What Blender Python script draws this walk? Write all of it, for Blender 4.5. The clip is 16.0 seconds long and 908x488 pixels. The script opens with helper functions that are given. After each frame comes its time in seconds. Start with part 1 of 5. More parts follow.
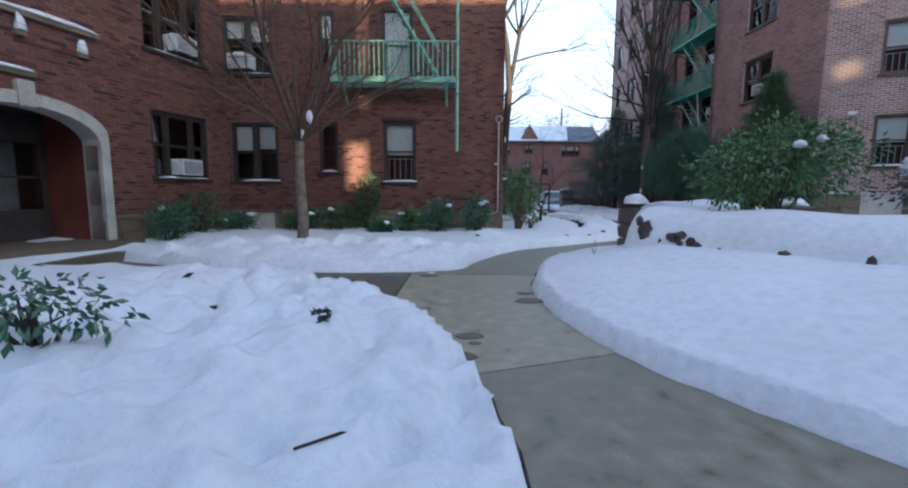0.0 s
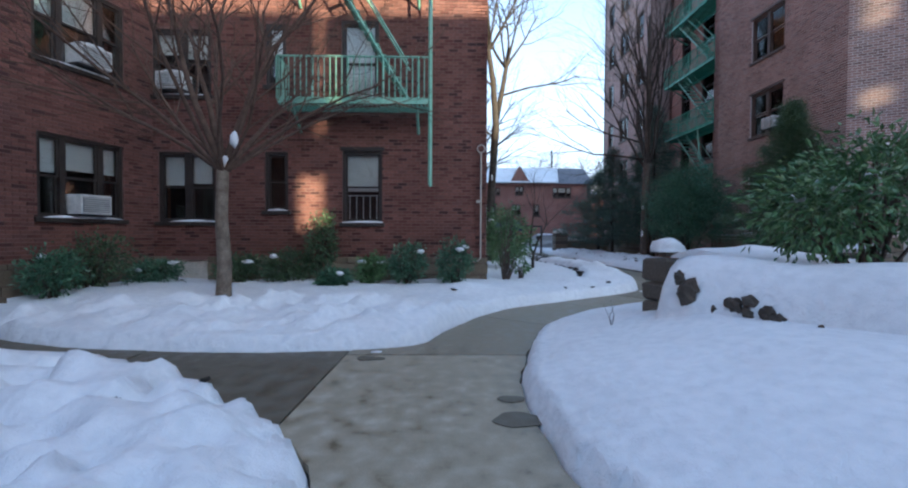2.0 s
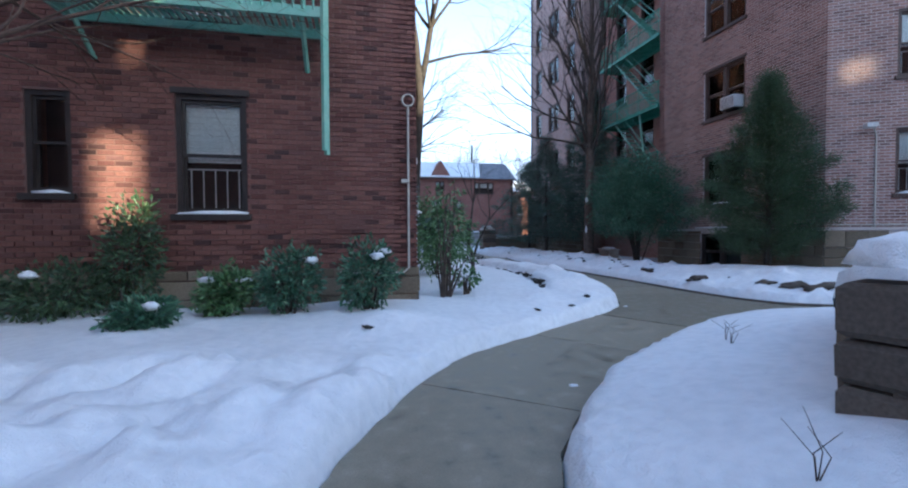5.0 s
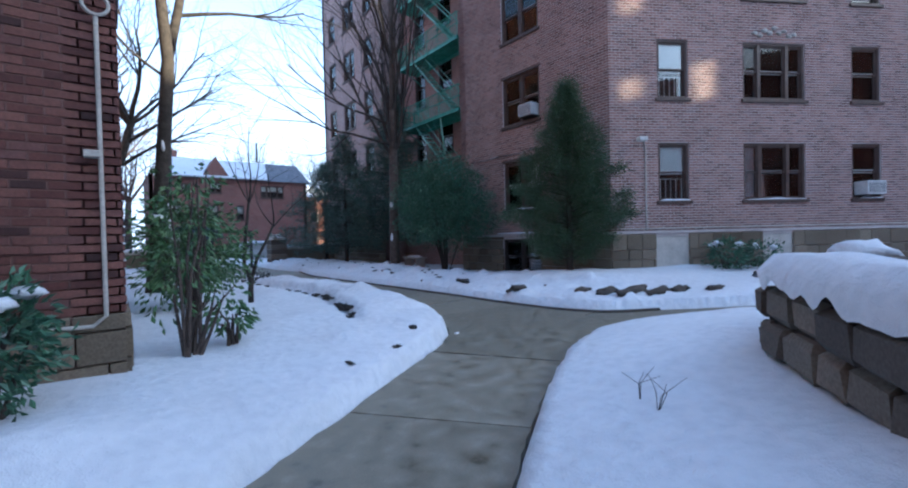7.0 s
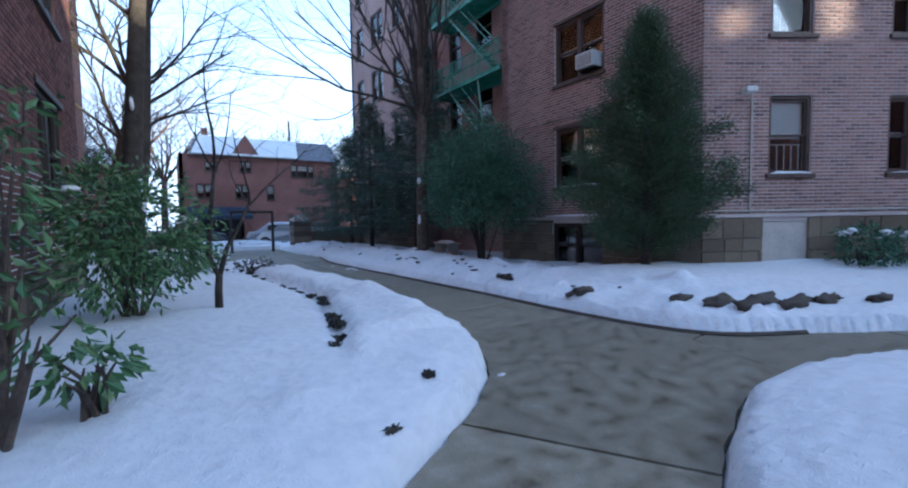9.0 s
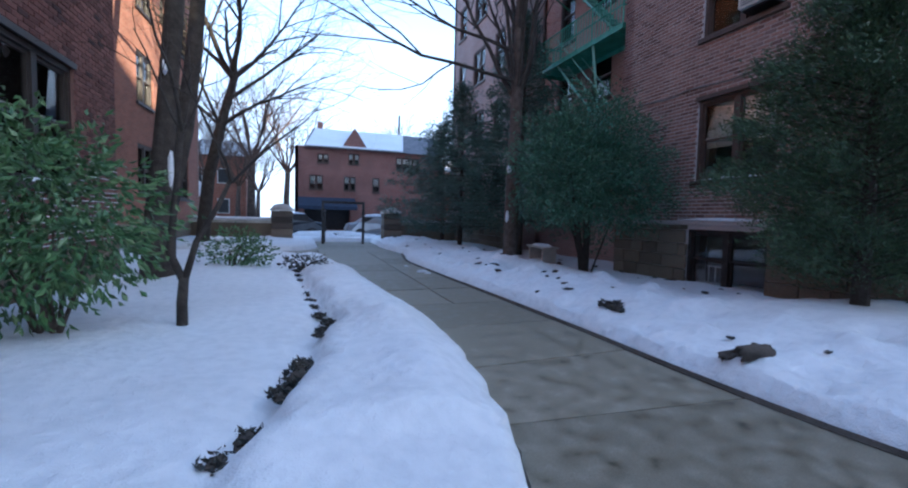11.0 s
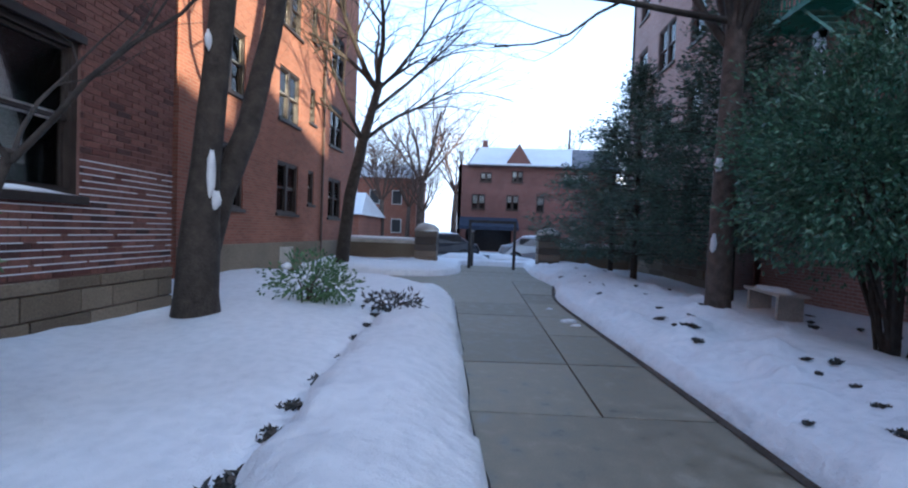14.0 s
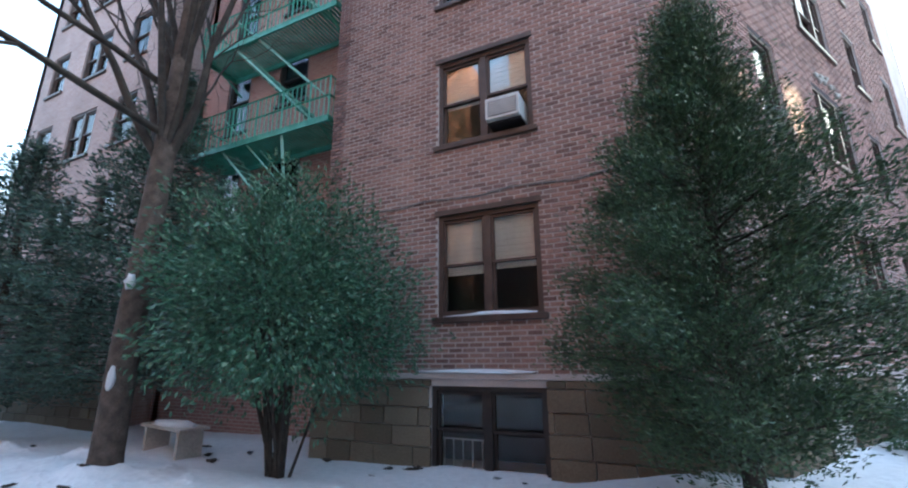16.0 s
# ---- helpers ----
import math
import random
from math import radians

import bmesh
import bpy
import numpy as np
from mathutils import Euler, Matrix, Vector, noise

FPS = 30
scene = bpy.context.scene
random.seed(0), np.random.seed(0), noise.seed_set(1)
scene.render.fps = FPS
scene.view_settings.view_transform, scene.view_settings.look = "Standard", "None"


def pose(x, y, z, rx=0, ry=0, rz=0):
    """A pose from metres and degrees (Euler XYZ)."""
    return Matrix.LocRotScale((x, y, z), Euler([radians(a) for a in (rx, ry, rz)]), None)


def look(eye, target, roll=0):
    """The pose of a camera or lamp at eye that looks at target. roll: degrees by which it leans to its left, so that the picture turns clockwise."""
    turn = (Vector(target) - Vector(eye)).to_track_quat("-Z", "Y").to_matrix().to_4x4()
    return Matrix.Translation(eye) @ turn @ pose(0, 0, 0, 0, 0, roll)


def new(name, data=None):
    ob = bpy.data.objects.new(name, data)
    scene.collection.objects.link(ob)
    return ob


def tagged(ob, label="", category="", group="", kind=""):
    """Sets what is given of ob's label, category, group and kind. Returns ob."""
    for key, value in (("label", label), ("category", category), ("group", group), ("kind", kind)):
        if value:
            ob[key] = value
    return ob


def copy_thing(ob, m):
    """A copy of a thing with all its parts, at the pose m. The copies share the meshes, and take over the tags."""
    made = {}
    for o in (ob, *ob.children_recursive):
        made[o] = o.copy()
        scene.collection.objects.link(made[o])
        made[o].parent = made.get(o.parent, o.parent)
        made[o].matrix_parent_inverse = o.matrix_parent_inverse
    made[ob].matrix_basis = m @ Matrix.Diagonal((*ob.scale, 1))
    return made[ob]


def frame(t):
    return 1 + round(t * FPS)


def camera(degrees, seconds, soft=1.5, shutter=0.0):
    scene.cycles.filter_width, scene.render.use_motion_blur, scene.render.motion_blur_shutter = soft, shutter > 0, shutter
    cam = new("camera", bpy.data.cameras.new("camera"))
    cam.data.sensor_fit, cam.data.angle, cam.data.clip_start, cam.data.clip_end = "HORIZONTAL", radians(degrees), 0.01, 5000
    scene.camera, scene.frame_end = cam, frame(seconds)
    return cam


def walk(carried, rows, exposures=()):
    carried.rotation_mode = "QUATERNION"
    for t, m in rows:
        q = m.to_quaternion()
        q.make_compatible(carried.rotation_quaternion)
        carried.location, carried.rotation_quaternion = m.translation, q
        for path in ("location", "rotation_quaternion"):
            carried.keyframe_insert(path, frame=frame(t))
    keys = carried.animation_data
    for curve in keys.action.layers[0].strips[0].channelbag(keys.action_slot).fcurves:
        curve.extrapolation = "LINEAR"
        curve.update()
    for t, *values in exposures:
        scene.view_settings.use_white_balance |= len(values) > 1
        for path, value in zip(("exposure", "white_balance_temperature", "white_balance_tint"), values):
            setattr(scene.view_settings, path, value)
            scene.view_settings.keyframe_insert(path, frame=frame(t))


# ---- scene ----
cam = camera(91.5, 16.0, soft=2.1)
METRES, EYE, TILT, LEAN, TURN = 18.0, 1.45, 1.1, 0.0, 0.0
ROWS = [
    (0.0, 0.0, 0.0, 0.0, 0.05, -7.97, -0.35),
    (0.5, 0.0103, 0.0292, 0.0011, -3.02, -4.42, -1.11),
    (1.0, 0.0162, 0.0612, -0.0002, -5.11, -3.26, -0.65),
    (1.5, 0.0227, 0.0945, -0.0012, -4.43, -2.97, 1.14),
    (2.0, 0.0249, 0.1296, -0.0021, -0.94, -2.47, -0.32),
    (2.5, 0.0258, 0.1639, -0.0026, -1.41, -2.5, -0.3),
    (3.0, 0.0248, 0.1983, -0.0031, -1.4, -2.69, -0.35),
    (5.5, 0.0368, 0.3648, -0.0085, -19.79, -2.57, -0.07),
    (6.0, 0.0463, 0.3951, -0.0084, -28.45, -2.46, -0.43),
    (6.5, 0.0579, 0.4265, -0.0088, -30.86, -2.07, -0.44),
    (7.0, 0.0745, 0.4572, -0.0079, -37.55, -1.84, 0.69),
    (7.5, 0.0918, 0.4893, -0.0078, -35.5, -1.91, 0.56),
    (8.0, 0.1116, 0.518, -0.0087, -35.19, -3.4, 1.23),
    (8.5, 0.1331, 0.5443, -0.0082, -34.96, -3.93, 0.93),
    (11.0, 0.2493, 0.6796, -0.0128, -18.81, -4.56, -1.83),
    (11.5, 0.2701, 0.7074, -0.0126, -18.16, -3.81, -2.19),
    (12.0, 0.2868, 0.7369, -0.013, -11.59, -3.18, -3.0),
    (12.5, 0.3025, 0.7693, -0.0131, -10.78, -2.87, -3.29),
    (13.0, 0.3135, 0.7995, -0.0123, -3.74, -2.57, -3.36),
    (13.5, 0.3178, 0.83, -0.014, 0.03, -2.74, -3.54),
    (14.0, 0.322, 0.8573, -0.013, 3.31, -2.64, -2.13),
    (14.5, 0.3251, 0.8811, -0.0126, -0.59, -2.72, -1.55),
    (15.0, 0.3312, 0.8947, -0.0111, -17.5, -1.38, -1.95),
    (15.5, 0.3382, 0.8985, -0.0055, -40.42, 8.13, -0.29),
    (16.0, 0.3389, 0.9006, -0.0047, -64.46, 14.32, -0.64),
]
walk(cam, [(t, pose(0, 0, EYE, TILT, LEAN, TURN) @ pose(METRES * x, METRES * y, METRES * z, 90 + pitch, roll, yaw)) for t, x, y, z, yaw, pitch, roll in ROWS], exposures=[(0.0, 2.0, 5350, 4), (1.5, 1.9, 5200, 3), (3.0, 1.92, 5050, 3), (6.0, 2.12, 4850, 5), (9.0, 1.95, 4750, 5), (12.0, 2.1, 4850, 7), (14.8, 2.15, 5100, 7), (15.5, 2.55, 5200, 1), (16.0, 3.05, 5300, -2)])
# ---------------------------------------------------------------- light
SUN = Vector((0.56, -0.80, 0.23)).normalized()
world = bpy.data.worlds.new("winter_sky")
scene.world = world
world.use_nodes = True
wn = world.node_tree
sky = wn.nodes.new("ShaderNodeTexSky")
sky.sky_type, sky.sun_disc = "NISHITA", False
sky.sun_elevation, sky.sun_rotation = math.asin(SUN.z), math.atan2(SUN.x, SUN.y)
sky.air_density, sky.dust_density, sky.ozone_density = 1.0, 2.6, 1.2
# pale winter haze that thickens towards the horizon
coords, axes, haze, veil = (wn.nodes.new("ShaderNode" + k) for k in ("TexCoord", "SeparateXYZ", "ValToRGB", "Mix"))
wn.links.new(coords.outputs["Generated"], axes.inputs[0])
wn.links.new(axes.outputs[2], haze.inputs[0])
stops = haze.color_ramp.elements
stops.new(0.22)
stops.new(0.5)
for stop, (place, amount) in zip(stops, ((0.0, 0.95), (0.22, 0.8), (0.5, 0.3), (1.0, 0.05))):
    stop.position, stop.color = place, (amount, amount, amount, 1)
veil.data_type = "RGBA"
wn.links.new(haze.outputs[0], veil.inputs[0])
wn.links.new(sky.outputs[0], veil.inputs[6])
veil.inputs[7].default_value = (2.9, 2.95, 3.15, 1)
wn.links.new(veil.outputs[2], wn.nodes["Background"].inputs[0])
wn.nodes["Background"].inputs[1].default_value = 0.15
lamp = bpy.data.lights.new("sun", "SUN")
lamp.energy, lamp.angle, lamp.color = 5.0, radians(0.5), (1.0, 0.74, 0.42)
new("sun", lamp).matrix_world = look(SUN * 50, (0, 0, 0))


# ---------------------------------------------------------------- materials
def nodes_of(name):
    m = bpy.data.materials.new(name)
    m.use_nodes = True
    t = m.node_tree
    return m, t, t.nodes["Principled BSDF"]


def coarse(t, scale, detail=4.0, coords="Object"):
    tc = t.nodes.new("ShaderNodeTexCoord")
    n = t.nodes.new("ShaderNodeTexNoise")
    n.inputs["Scale"].default_value, n.inputs["Detail"].default_value = scale, detail
    t.links.new(tc.outputs[coords], n.inputs["Vector"])
    return n


def ramp(t, fac, stops):
    r = t.nodes.new("ShaderNodeValToRGB")
    el = r.color_ramp.elements
    while len(el) < len(stops):
        el.new(0.5)
    for e, (p, c) in zip(el, stops):
        e.position, e.color = p, (*c, 1)
    t.links.new(fac, r.inputs[0])
    return r


def blend(t, a, b, fac, mode="MIX"):
    x = t.nodes.new("ShaderNodeMix")
    x.data_type, x.blend_type = "RGBA", mode
    for sock, v in ((x.inputs[0], fac), (x.inputs[6], a), (x.inputs[7], b)):
        if hasattr(v, "links"):
            t.links.new(v, sock)
        else:
            sock.default_value = v if isinstance(v, float) else (*v, 1)
    return x.outputs[2]


def bump(t, bsdf, height, strength, dist):
    b = t.nodes.new("ShaderNodeBump")
    b.inputs["Strength"].default_value, b.inputs["Distance"].default_value = strength, dist
    t.links.new(height, b.inputs["Height"])
    t.links.new(b.outputs[0], bsdf.inputs["Normal"])


def mottled(name, dark, light, scale=6.0, fine=60.0, rough=0.8, relief=0.3, metal=0.0, dist=0.01):
    """A surface with stains at one scale and grain at another."""
    m, t, p = nodes_of(name)
    big, small = coarse(t, scale), coarse(t, fine, 3.0)
    c = ramp(t, big.outputs[0], [(0.32, dark), (0.68, light)])
    g = ramp(t, small.outputs[0], [(0.3, (0.72, 0.72, 0.72)), (0.7, (1.0, 1.0, 1.0))])
    t.links.new(blend(t, c.outputs[0], g.outputs[0], 1.0, "MULTIPLY"), p.inputs["Base Color"])
    p.inputs["Roughness"].default_value, p.inputs["Metallic"].default_value = rough, metal
    bump(t, p, small.outputs[0], relief, dist)
    return m


def piece_material(name, stops, rough=0.9):
    """Colour varies from piece to piece, by island and by object."""
    m, t, p = nodes_of(name)
    geo, info = t.nodes.new("ShaderNodeNewGeometry"), t.nodes.new("ShaderNodeObjectInfo")
    add = t.nodes.new("ShaderNodeMath")
    add.operation = "ADD"
    t.links.new(geo.outputs["Random Per Island"], add.inputs[0])
    t.links.new(info.outputs["Random"], add.inputs[1])
    fr = t.nodes.new("ShaderNodeMath")
    fr.operation = "FRACT"
    t.links.new(add.outputs[0], fr.inputs[0])
    c = ramp(t, fr.outputs[0], stops)
    n, stain = coarse(t, 45.0, 4.0), coarse(t, 0.8, 4.0)
    g = ramp(t, n.outputs[0], [(0.3, (0.62, 0.62, 0.62)), (0.7, (1.0, 1.0, 1.0))])
    s = ramp(t, stain.outputs[0], [(0.3, (0.70, 0.68, 0.68)), (0.65, (1.0, 1.0, 1.0))])
    a = blend(t, c.outputs[0], g.outputs[0], 1.0, "MULTIPLY")
    t.links.new(blend(t, a, s.outputs[0], 1.0, "MULTIPLY"), p.inputs["Base Color"])
    p.inputs["Roughness"].default_value = rough
    bump(t, p, n.outputs[0], 0.4, 0.006)
    return m


def brick_texture(name, a, b, mortar):
    """Brickwork that stays far from the eye."""
    m, t, p = nodes_of(name)
    tc, sep, com = (t.nodes.new("ShaderNode" + k) for k in ("TexCoord", "SeparateXYZ", "CombineXYZ"))
    t.links.new(tc.outputs["Object"], sep.inputs[0])
    t.links.new(sep.outputs[0], com.inputs[0])
    t.links.new(sep.outputs[2], com.inputs[1])
    br = t.nodes.new("ShaderNodeTexBrick")
    br.inputs["Scale"].default_value = 1.0
    br.inputs["Brick Width"].default_value, br.inputs["Row Height"].default_value = 0.22, 0.075
    br.inputs["Mortar Size"].default_value = 0.007
    for k, c in (("Color1", a), ("Color2", b), ("Mortar", mortar)):
        br.inputs[k].default_value = (*c, 1)
    t.links.new(com.outputs[0], br.inputs["Vector"])
    s = ramp(t, coarse(t, 0.5, 5.0).outputs[0], [(0.3, (0.7, 0.7, 0.7)), (0.7, (1.0, 1.0, 1.0))])
    t.links.new(blend(t, br.outputs[0], s.outputs[0], 1.0, "MULTIPLY"), p.inputs["Base Color"])
    p.inputs["Roughness"].default_value = 0.9
    bump(t, p, br.outputs[1], 0.3, -0.01)
    return m


def snow_material():
    m, t, p = nodes_of("snow")
    big, mid, small = coarse(t, 0.7), coarse(t, 9.0, 6.0), coarse(t, 90.0, 2.0)
    c = ramp(t, mid.outputs[0], [(0.25, (0.61, 0.63, 0.66)), (0.6, (0.71, 0.725, 0.75))])
    d = ramp(t, big.outputs[0], [(0.3, (0.93, 0.92, 0.91)), (0.6, (1.0, 1.0, 1.0))])
    t.links.new(blend(t, c.outputs[0], d.outputs[0], 1.0, "MULTIPLY"), p.inputs["Base Color"])
    p.inputs["Roughness"].default_value = 0.75
    b2 = t.nodes.new("ShaderNodeMath")
    b2.operation = "ADD"
    t.links.new(mid.outputs[0], b2.inputs[0])
    sm = t.nodes.new("ShaderNodeMath")
    sm.operation = "MULTIPLY"
    sm.inputs[1].default_value = 0.22
    t.links.new(small.outputs[0], sm.inputs[0])
    t.links.new(sm.outputs[0], b2.inputs[1])
    bump(t, p, b2.outputs[0], 0.7, 0.045)
    return m


def concrete_material(name, wet):
    m, t, p = nodes_of(name)
    big, mid, small = coarse(t, 0.9, 6.0, "Generated"), coarse(t, 5.5, 12.0), coarse(t, 120.0, 2.0)
    tc = t.nodes.new("ShaderNodeTexCoord")
    c = ramp(t, mid.outputs[0], [(p0, tuple(v * wet for v in c0)) for p0, c0 in ((0.28, (0.135, 0.112, 0.072)), (0.40, (0.26, 0.228, 0.162)), (0.52, (0.315, 0.28, 0.208)), (0.72, (0.40, 0.365, 0.29)))])
    g = ramp(t, small.outputs[0], [(0.3, (0.75, 0.75, 0.75)), (0.7, (1.0, 1.0, 1.0))])
    info = t.nodes.new("ShaderNodeObjectInfo")
    o = ramp(t, info.outputs["Random"], [(0.0, (0.8, 0.8, 0.78)), (1.0, (1.1, 1.1, 1.1))])
    a = blend(t, c.outputs[0], g.outputs[0], 1.0, "MULTIPLY")
    t.links.new(blend(t, a, o.outputs[0], 1.0, "MULTIPLY"), p.inputs["Base Color"])
    r = ramp(t, mid.outputs[0], [(0.35, (0.42, 0.42, 0.42)), (0.6, (0.8, 0.8, 0.8))])
    t.links.new(r.outputs[0], p.inputs["Roughness"])
    bump(t, p, small.outputs[0], 0.25, 0.004)
    return m


def glass_material():
    m, t, p = nodes_of("window_glass")
    t.nodes.remove(p)
    tr, gl, mx, fr = (t.nodes.new("ShaderNode" + k) for k in ("BsdfTransparent", "BsdfGlossy", "MixShader", "Fresnel"))
    tr.inputs[0].default_value = (0.95, 0.97, 0.97, 1)
    gl.inputs["Roughness"].default_value = 0.03
    fr.inputs[0].default_value = 1.47
    t.links.new(fr.outputs[0], mx.inputs[0])
    t.links.new(tr.outputs[0], mx.inputs[1])
    t.links.new(gl.outputs[0], mx.inputs[2])
    t.links.new(mx.outputs[0], t.nodes["Material Output"].inputs[0])
    return m


def leaf_material(name, stops):
    m, t, p = nodes_of(name)
    geo = t.nodes.new("ShaderNodeNewGeometry")
    c = ramp(t, geo.outputs["Random Per Island"], stops)
    t.links.new(c.outputs[0], p.inputs["Base Color"])
    p.inputs["Roughness"].default_value = 0.45
    return m


SNOW = snow_material()
CONCRETE = concrete_material("worn_concrete", 1.0)
WET_CONCRETE = concrete_material("wet_concrete", 0.42)
DAMP_CONCRETE = concrete_material("damp_concrete", 0.74)
GLASS = glass_material()
BRICK_RED = piece_material("red_brick", [(0.0, (0.055, 0.026, 0.024)), (0.12, (0.125, 0.045, 0.036)), (0.45, (0.185, 0.079, 0.062)), (0.8, (0.235, 0.105, 0.081)), (1.0, (0.16, 0.075, 0.066))])
BRICK_MAUVE = piece_material("mauve_brick", [(0.0, (0.19, 0.11, 0.095)), (0.4, (0.35, 0.20, 0.165)), (0.75, (0.44, 0.265, 0.22)), (1.0, (0.29, 0.20, 0.185))])
MORTAR_RED = mottled("dark_mortar", (0.14, 0.075, 0.062), (0.21, 0.12, 0.10), 1.5)
MORTAR_PALE = mottled("pale_mortar", (0.48, 0.42, 0.40), (0.62, 0.55, 0.52), 1.5)
FAR_BRICK = brick_texture("far_red_brick", (0.23, 0.085, 0.052), (0.31, 0.12, 0.075), (0.27, 0.18, 0.14))
GABLE_BRICK = brick_texture("dull_red_brick", (0.19, 0.080, 0.062), (0.25, 0.11, 0.085), (0.26, 0.19, 0.17))
FAR_MAUVE = brick_texture("far_mauve_brick", (0.28, 0.15, 0.13), (0.37, 0.20, 0.17), (0.46, 0.40, 0.37))
PALE_BRICK = brick_texture("far_pale_brick", (0.36, 0.25, 0.23), (0.44, 0.32, 0.29), (0.46, 0.40, 0.37))
BROWNSTONE = piece_material("foundation_stone", [(0.0, (0.15, 0.118, 0.078)), (0.5, (0.21, 0.168, 0.115)), (1.0, (0.27, 0.22, 0.155))])
FIELDSTONE = piece_material("grey_fieldstone", [(0.0, (0.075, 0.062, 0.05)), (0.4, (0.15, 0.125, 0.10)), (0.7, (0.21, 0.18, 0.14)), (1.0, (0.27, 0.215, 0.16))])
LIMESTONE = mottled("limestone", (0.34, 0.32, 0.28), (0.52, 0.49, 0.44), 2.0, 40)
FRAME = mottled("dark_brown_window_paint", (0.020, 0.015, 0.013), (0.040, 0.030, 0.025), 5, 80, 0.5, 0.1)
FRAME_BROWN = mottled("brown_window_paint", (0.055, 0.034, 0.027), (0.095, 0.060, 0.046), 5, 80, 0.5, 0.1)
BLIND = mottled("white_blind", (0.82, 0.82, 0.79), (0.92, 0.92, 0.89), 3, 30, 0.8, 0.05)
# near-black: the shade of unlit interiors put into the colour
INDOOR_SHADE = mottled("indoor_shade", (0.012, 0.012, 0.013), (0.03, 0.03, 0.03), 1, 9)
CURTAIN = mottled("grey_curtain", (0.20, 0.21, 0.22), (0.34, 0.35, 0.36), 3, 25)
GREEN = mottled("green_paint", (0.045, 0.26, 0.17), (0.10, 0.38, 0.27), 4, 60, 0.5, 0.2)
GREEN_PALE = mottled("weathered_green_paint", (0.18, 0.42, 0.31), (0.30, 0.52, 0.41), 4, 60, 0.55, 0.2)
WHITE_METAL = mottled("white_enamel", (0.55, 0.56, 0.55), (0.72, 0.72, 0.70), 6, 60, 0.4, 0.05)
GREY_METAL = mottled("grey_metal", (0.16, 0.17, 0.18), (0.28, 0.29, 0.30), 6, 60, 0.45, 0.05, 0.4)
CREAM = mottled("cream_painted_board", (0.42, 0.39, 0.34), (0.55, 0.51, 0.45), 3, 40, 0.7)
BLACK = mottled("black_iron", (0.012, 0.012, 0.014), (0.03, 0.03, 0.032), 8, 70, 0.5, 0.1)
BARK = mottled("grey_brown_bark", (0.055, 0.040, 0.032), (0.13, 0.10, 0.08), 7, 35, 0.95, 0.9, 0, 0.02)
BARK_DARK = mottled("dark_bark", (0.026, 0.021, 0.017), (0.062, 0.050, 0.040), 7, 30, 0.95, 0.9, 0, 0.02)
BARK_PALE = mottled("pale_flaking_bark", (0.12, 0.092, 0.068), (0.23, 0.19, 0.15), 7, 30, 0.95, 0.8, 0, 0.02)
TWIG = mottled("brown_twigs", (0.07, 0.042, 0.030), (0.13, 0.085, 0.06), 7, 30, 0.95, 0.3)
HOLLY = leaf_material("holly_leaf", [(0.0, (0.022, 0.062, 0.036)), (0.5, (0.045, 0.115, 0.062)), (0.9, (0.080, 0.175, 0.095)), (1.0, (0.18, 0.27, 0.18))])
CONIFER = leaf_material("conifer_needles", [(0.0, (0.020, 0.042, 0.018)), (0.6, (0.044, 0.085, 0.036)), (1.0, (0.085, 0.14, 0.058))])
PINE = leaf_material("blue_green_needles", [(0.0, (0.028, 0.060, 0.044)), (0.6, (0.060, 0.112, 0.082)), (1.0, (0.10, 0.165, 0.12))])
RHODO = leaf_material("rhododendron_leaf", [(0.0, (0.036, 0.090, 0.030)), (0.6, (0.072, 0.150, 0.048)), (1.0, (0.132, 0.204, 0.084))])
DEAD = leaf_material("withered_leaf", [(0.0, (0.010, 0.010, 0.010)), (0.6, (0.02, 0.023, 0.02)), (1.0, (0.045, 0.04, 0.03))])
EARTH = mottled("frozen_earth", (0.05, 0.040, 0.032), (0.10, 0.085, 0.07), 2, 40, 0.95, 0.6)
ASPHALT = mottled("asphalt", (0.04, 0.04, 0.042), (0.07, 0.07, 0.07), 1, 80, 0.8, 0.4)
SLATE = mottled("slate_roof", (0.10, 0.10, 0.115), (0.2, 0.2, 0.22), 3, 30)
DOOR_RED = mottled("dark_red_board", (0.10, 0.025, 0.02), (0.17, 0.045, 0.035), 2, 30, 0.6)
RUBBER = mottled("rubber", (0.015, 0.015, 0.015), (0.03, 0.03, 0.03), 9, 60)
CAR_GREY = mottled("dark_car_paint", (0.03, 0.035, 0.045), (0.05, 0.055, 0.065), 2, 90, 0.3, 0.02, 0.3)
CAR_SILVER = mottled("silver_car_paint", (0.35, 0.36, 0.38), (0.42, 0.43, 0.45), 2, 90, 0.3, 0.02, 0.5)
AWNING = mottled("navy_canvas", (0.015, 0.025, 0.05), (0.03, 0.045, 0.08), 3, 60)
LAMP_GLASS = mottled("frosted_lamp_glass", (0.6, 0.6, 0.58), (0.75, 0.75, 0.72), 4, 40, 0.4, 0.02)


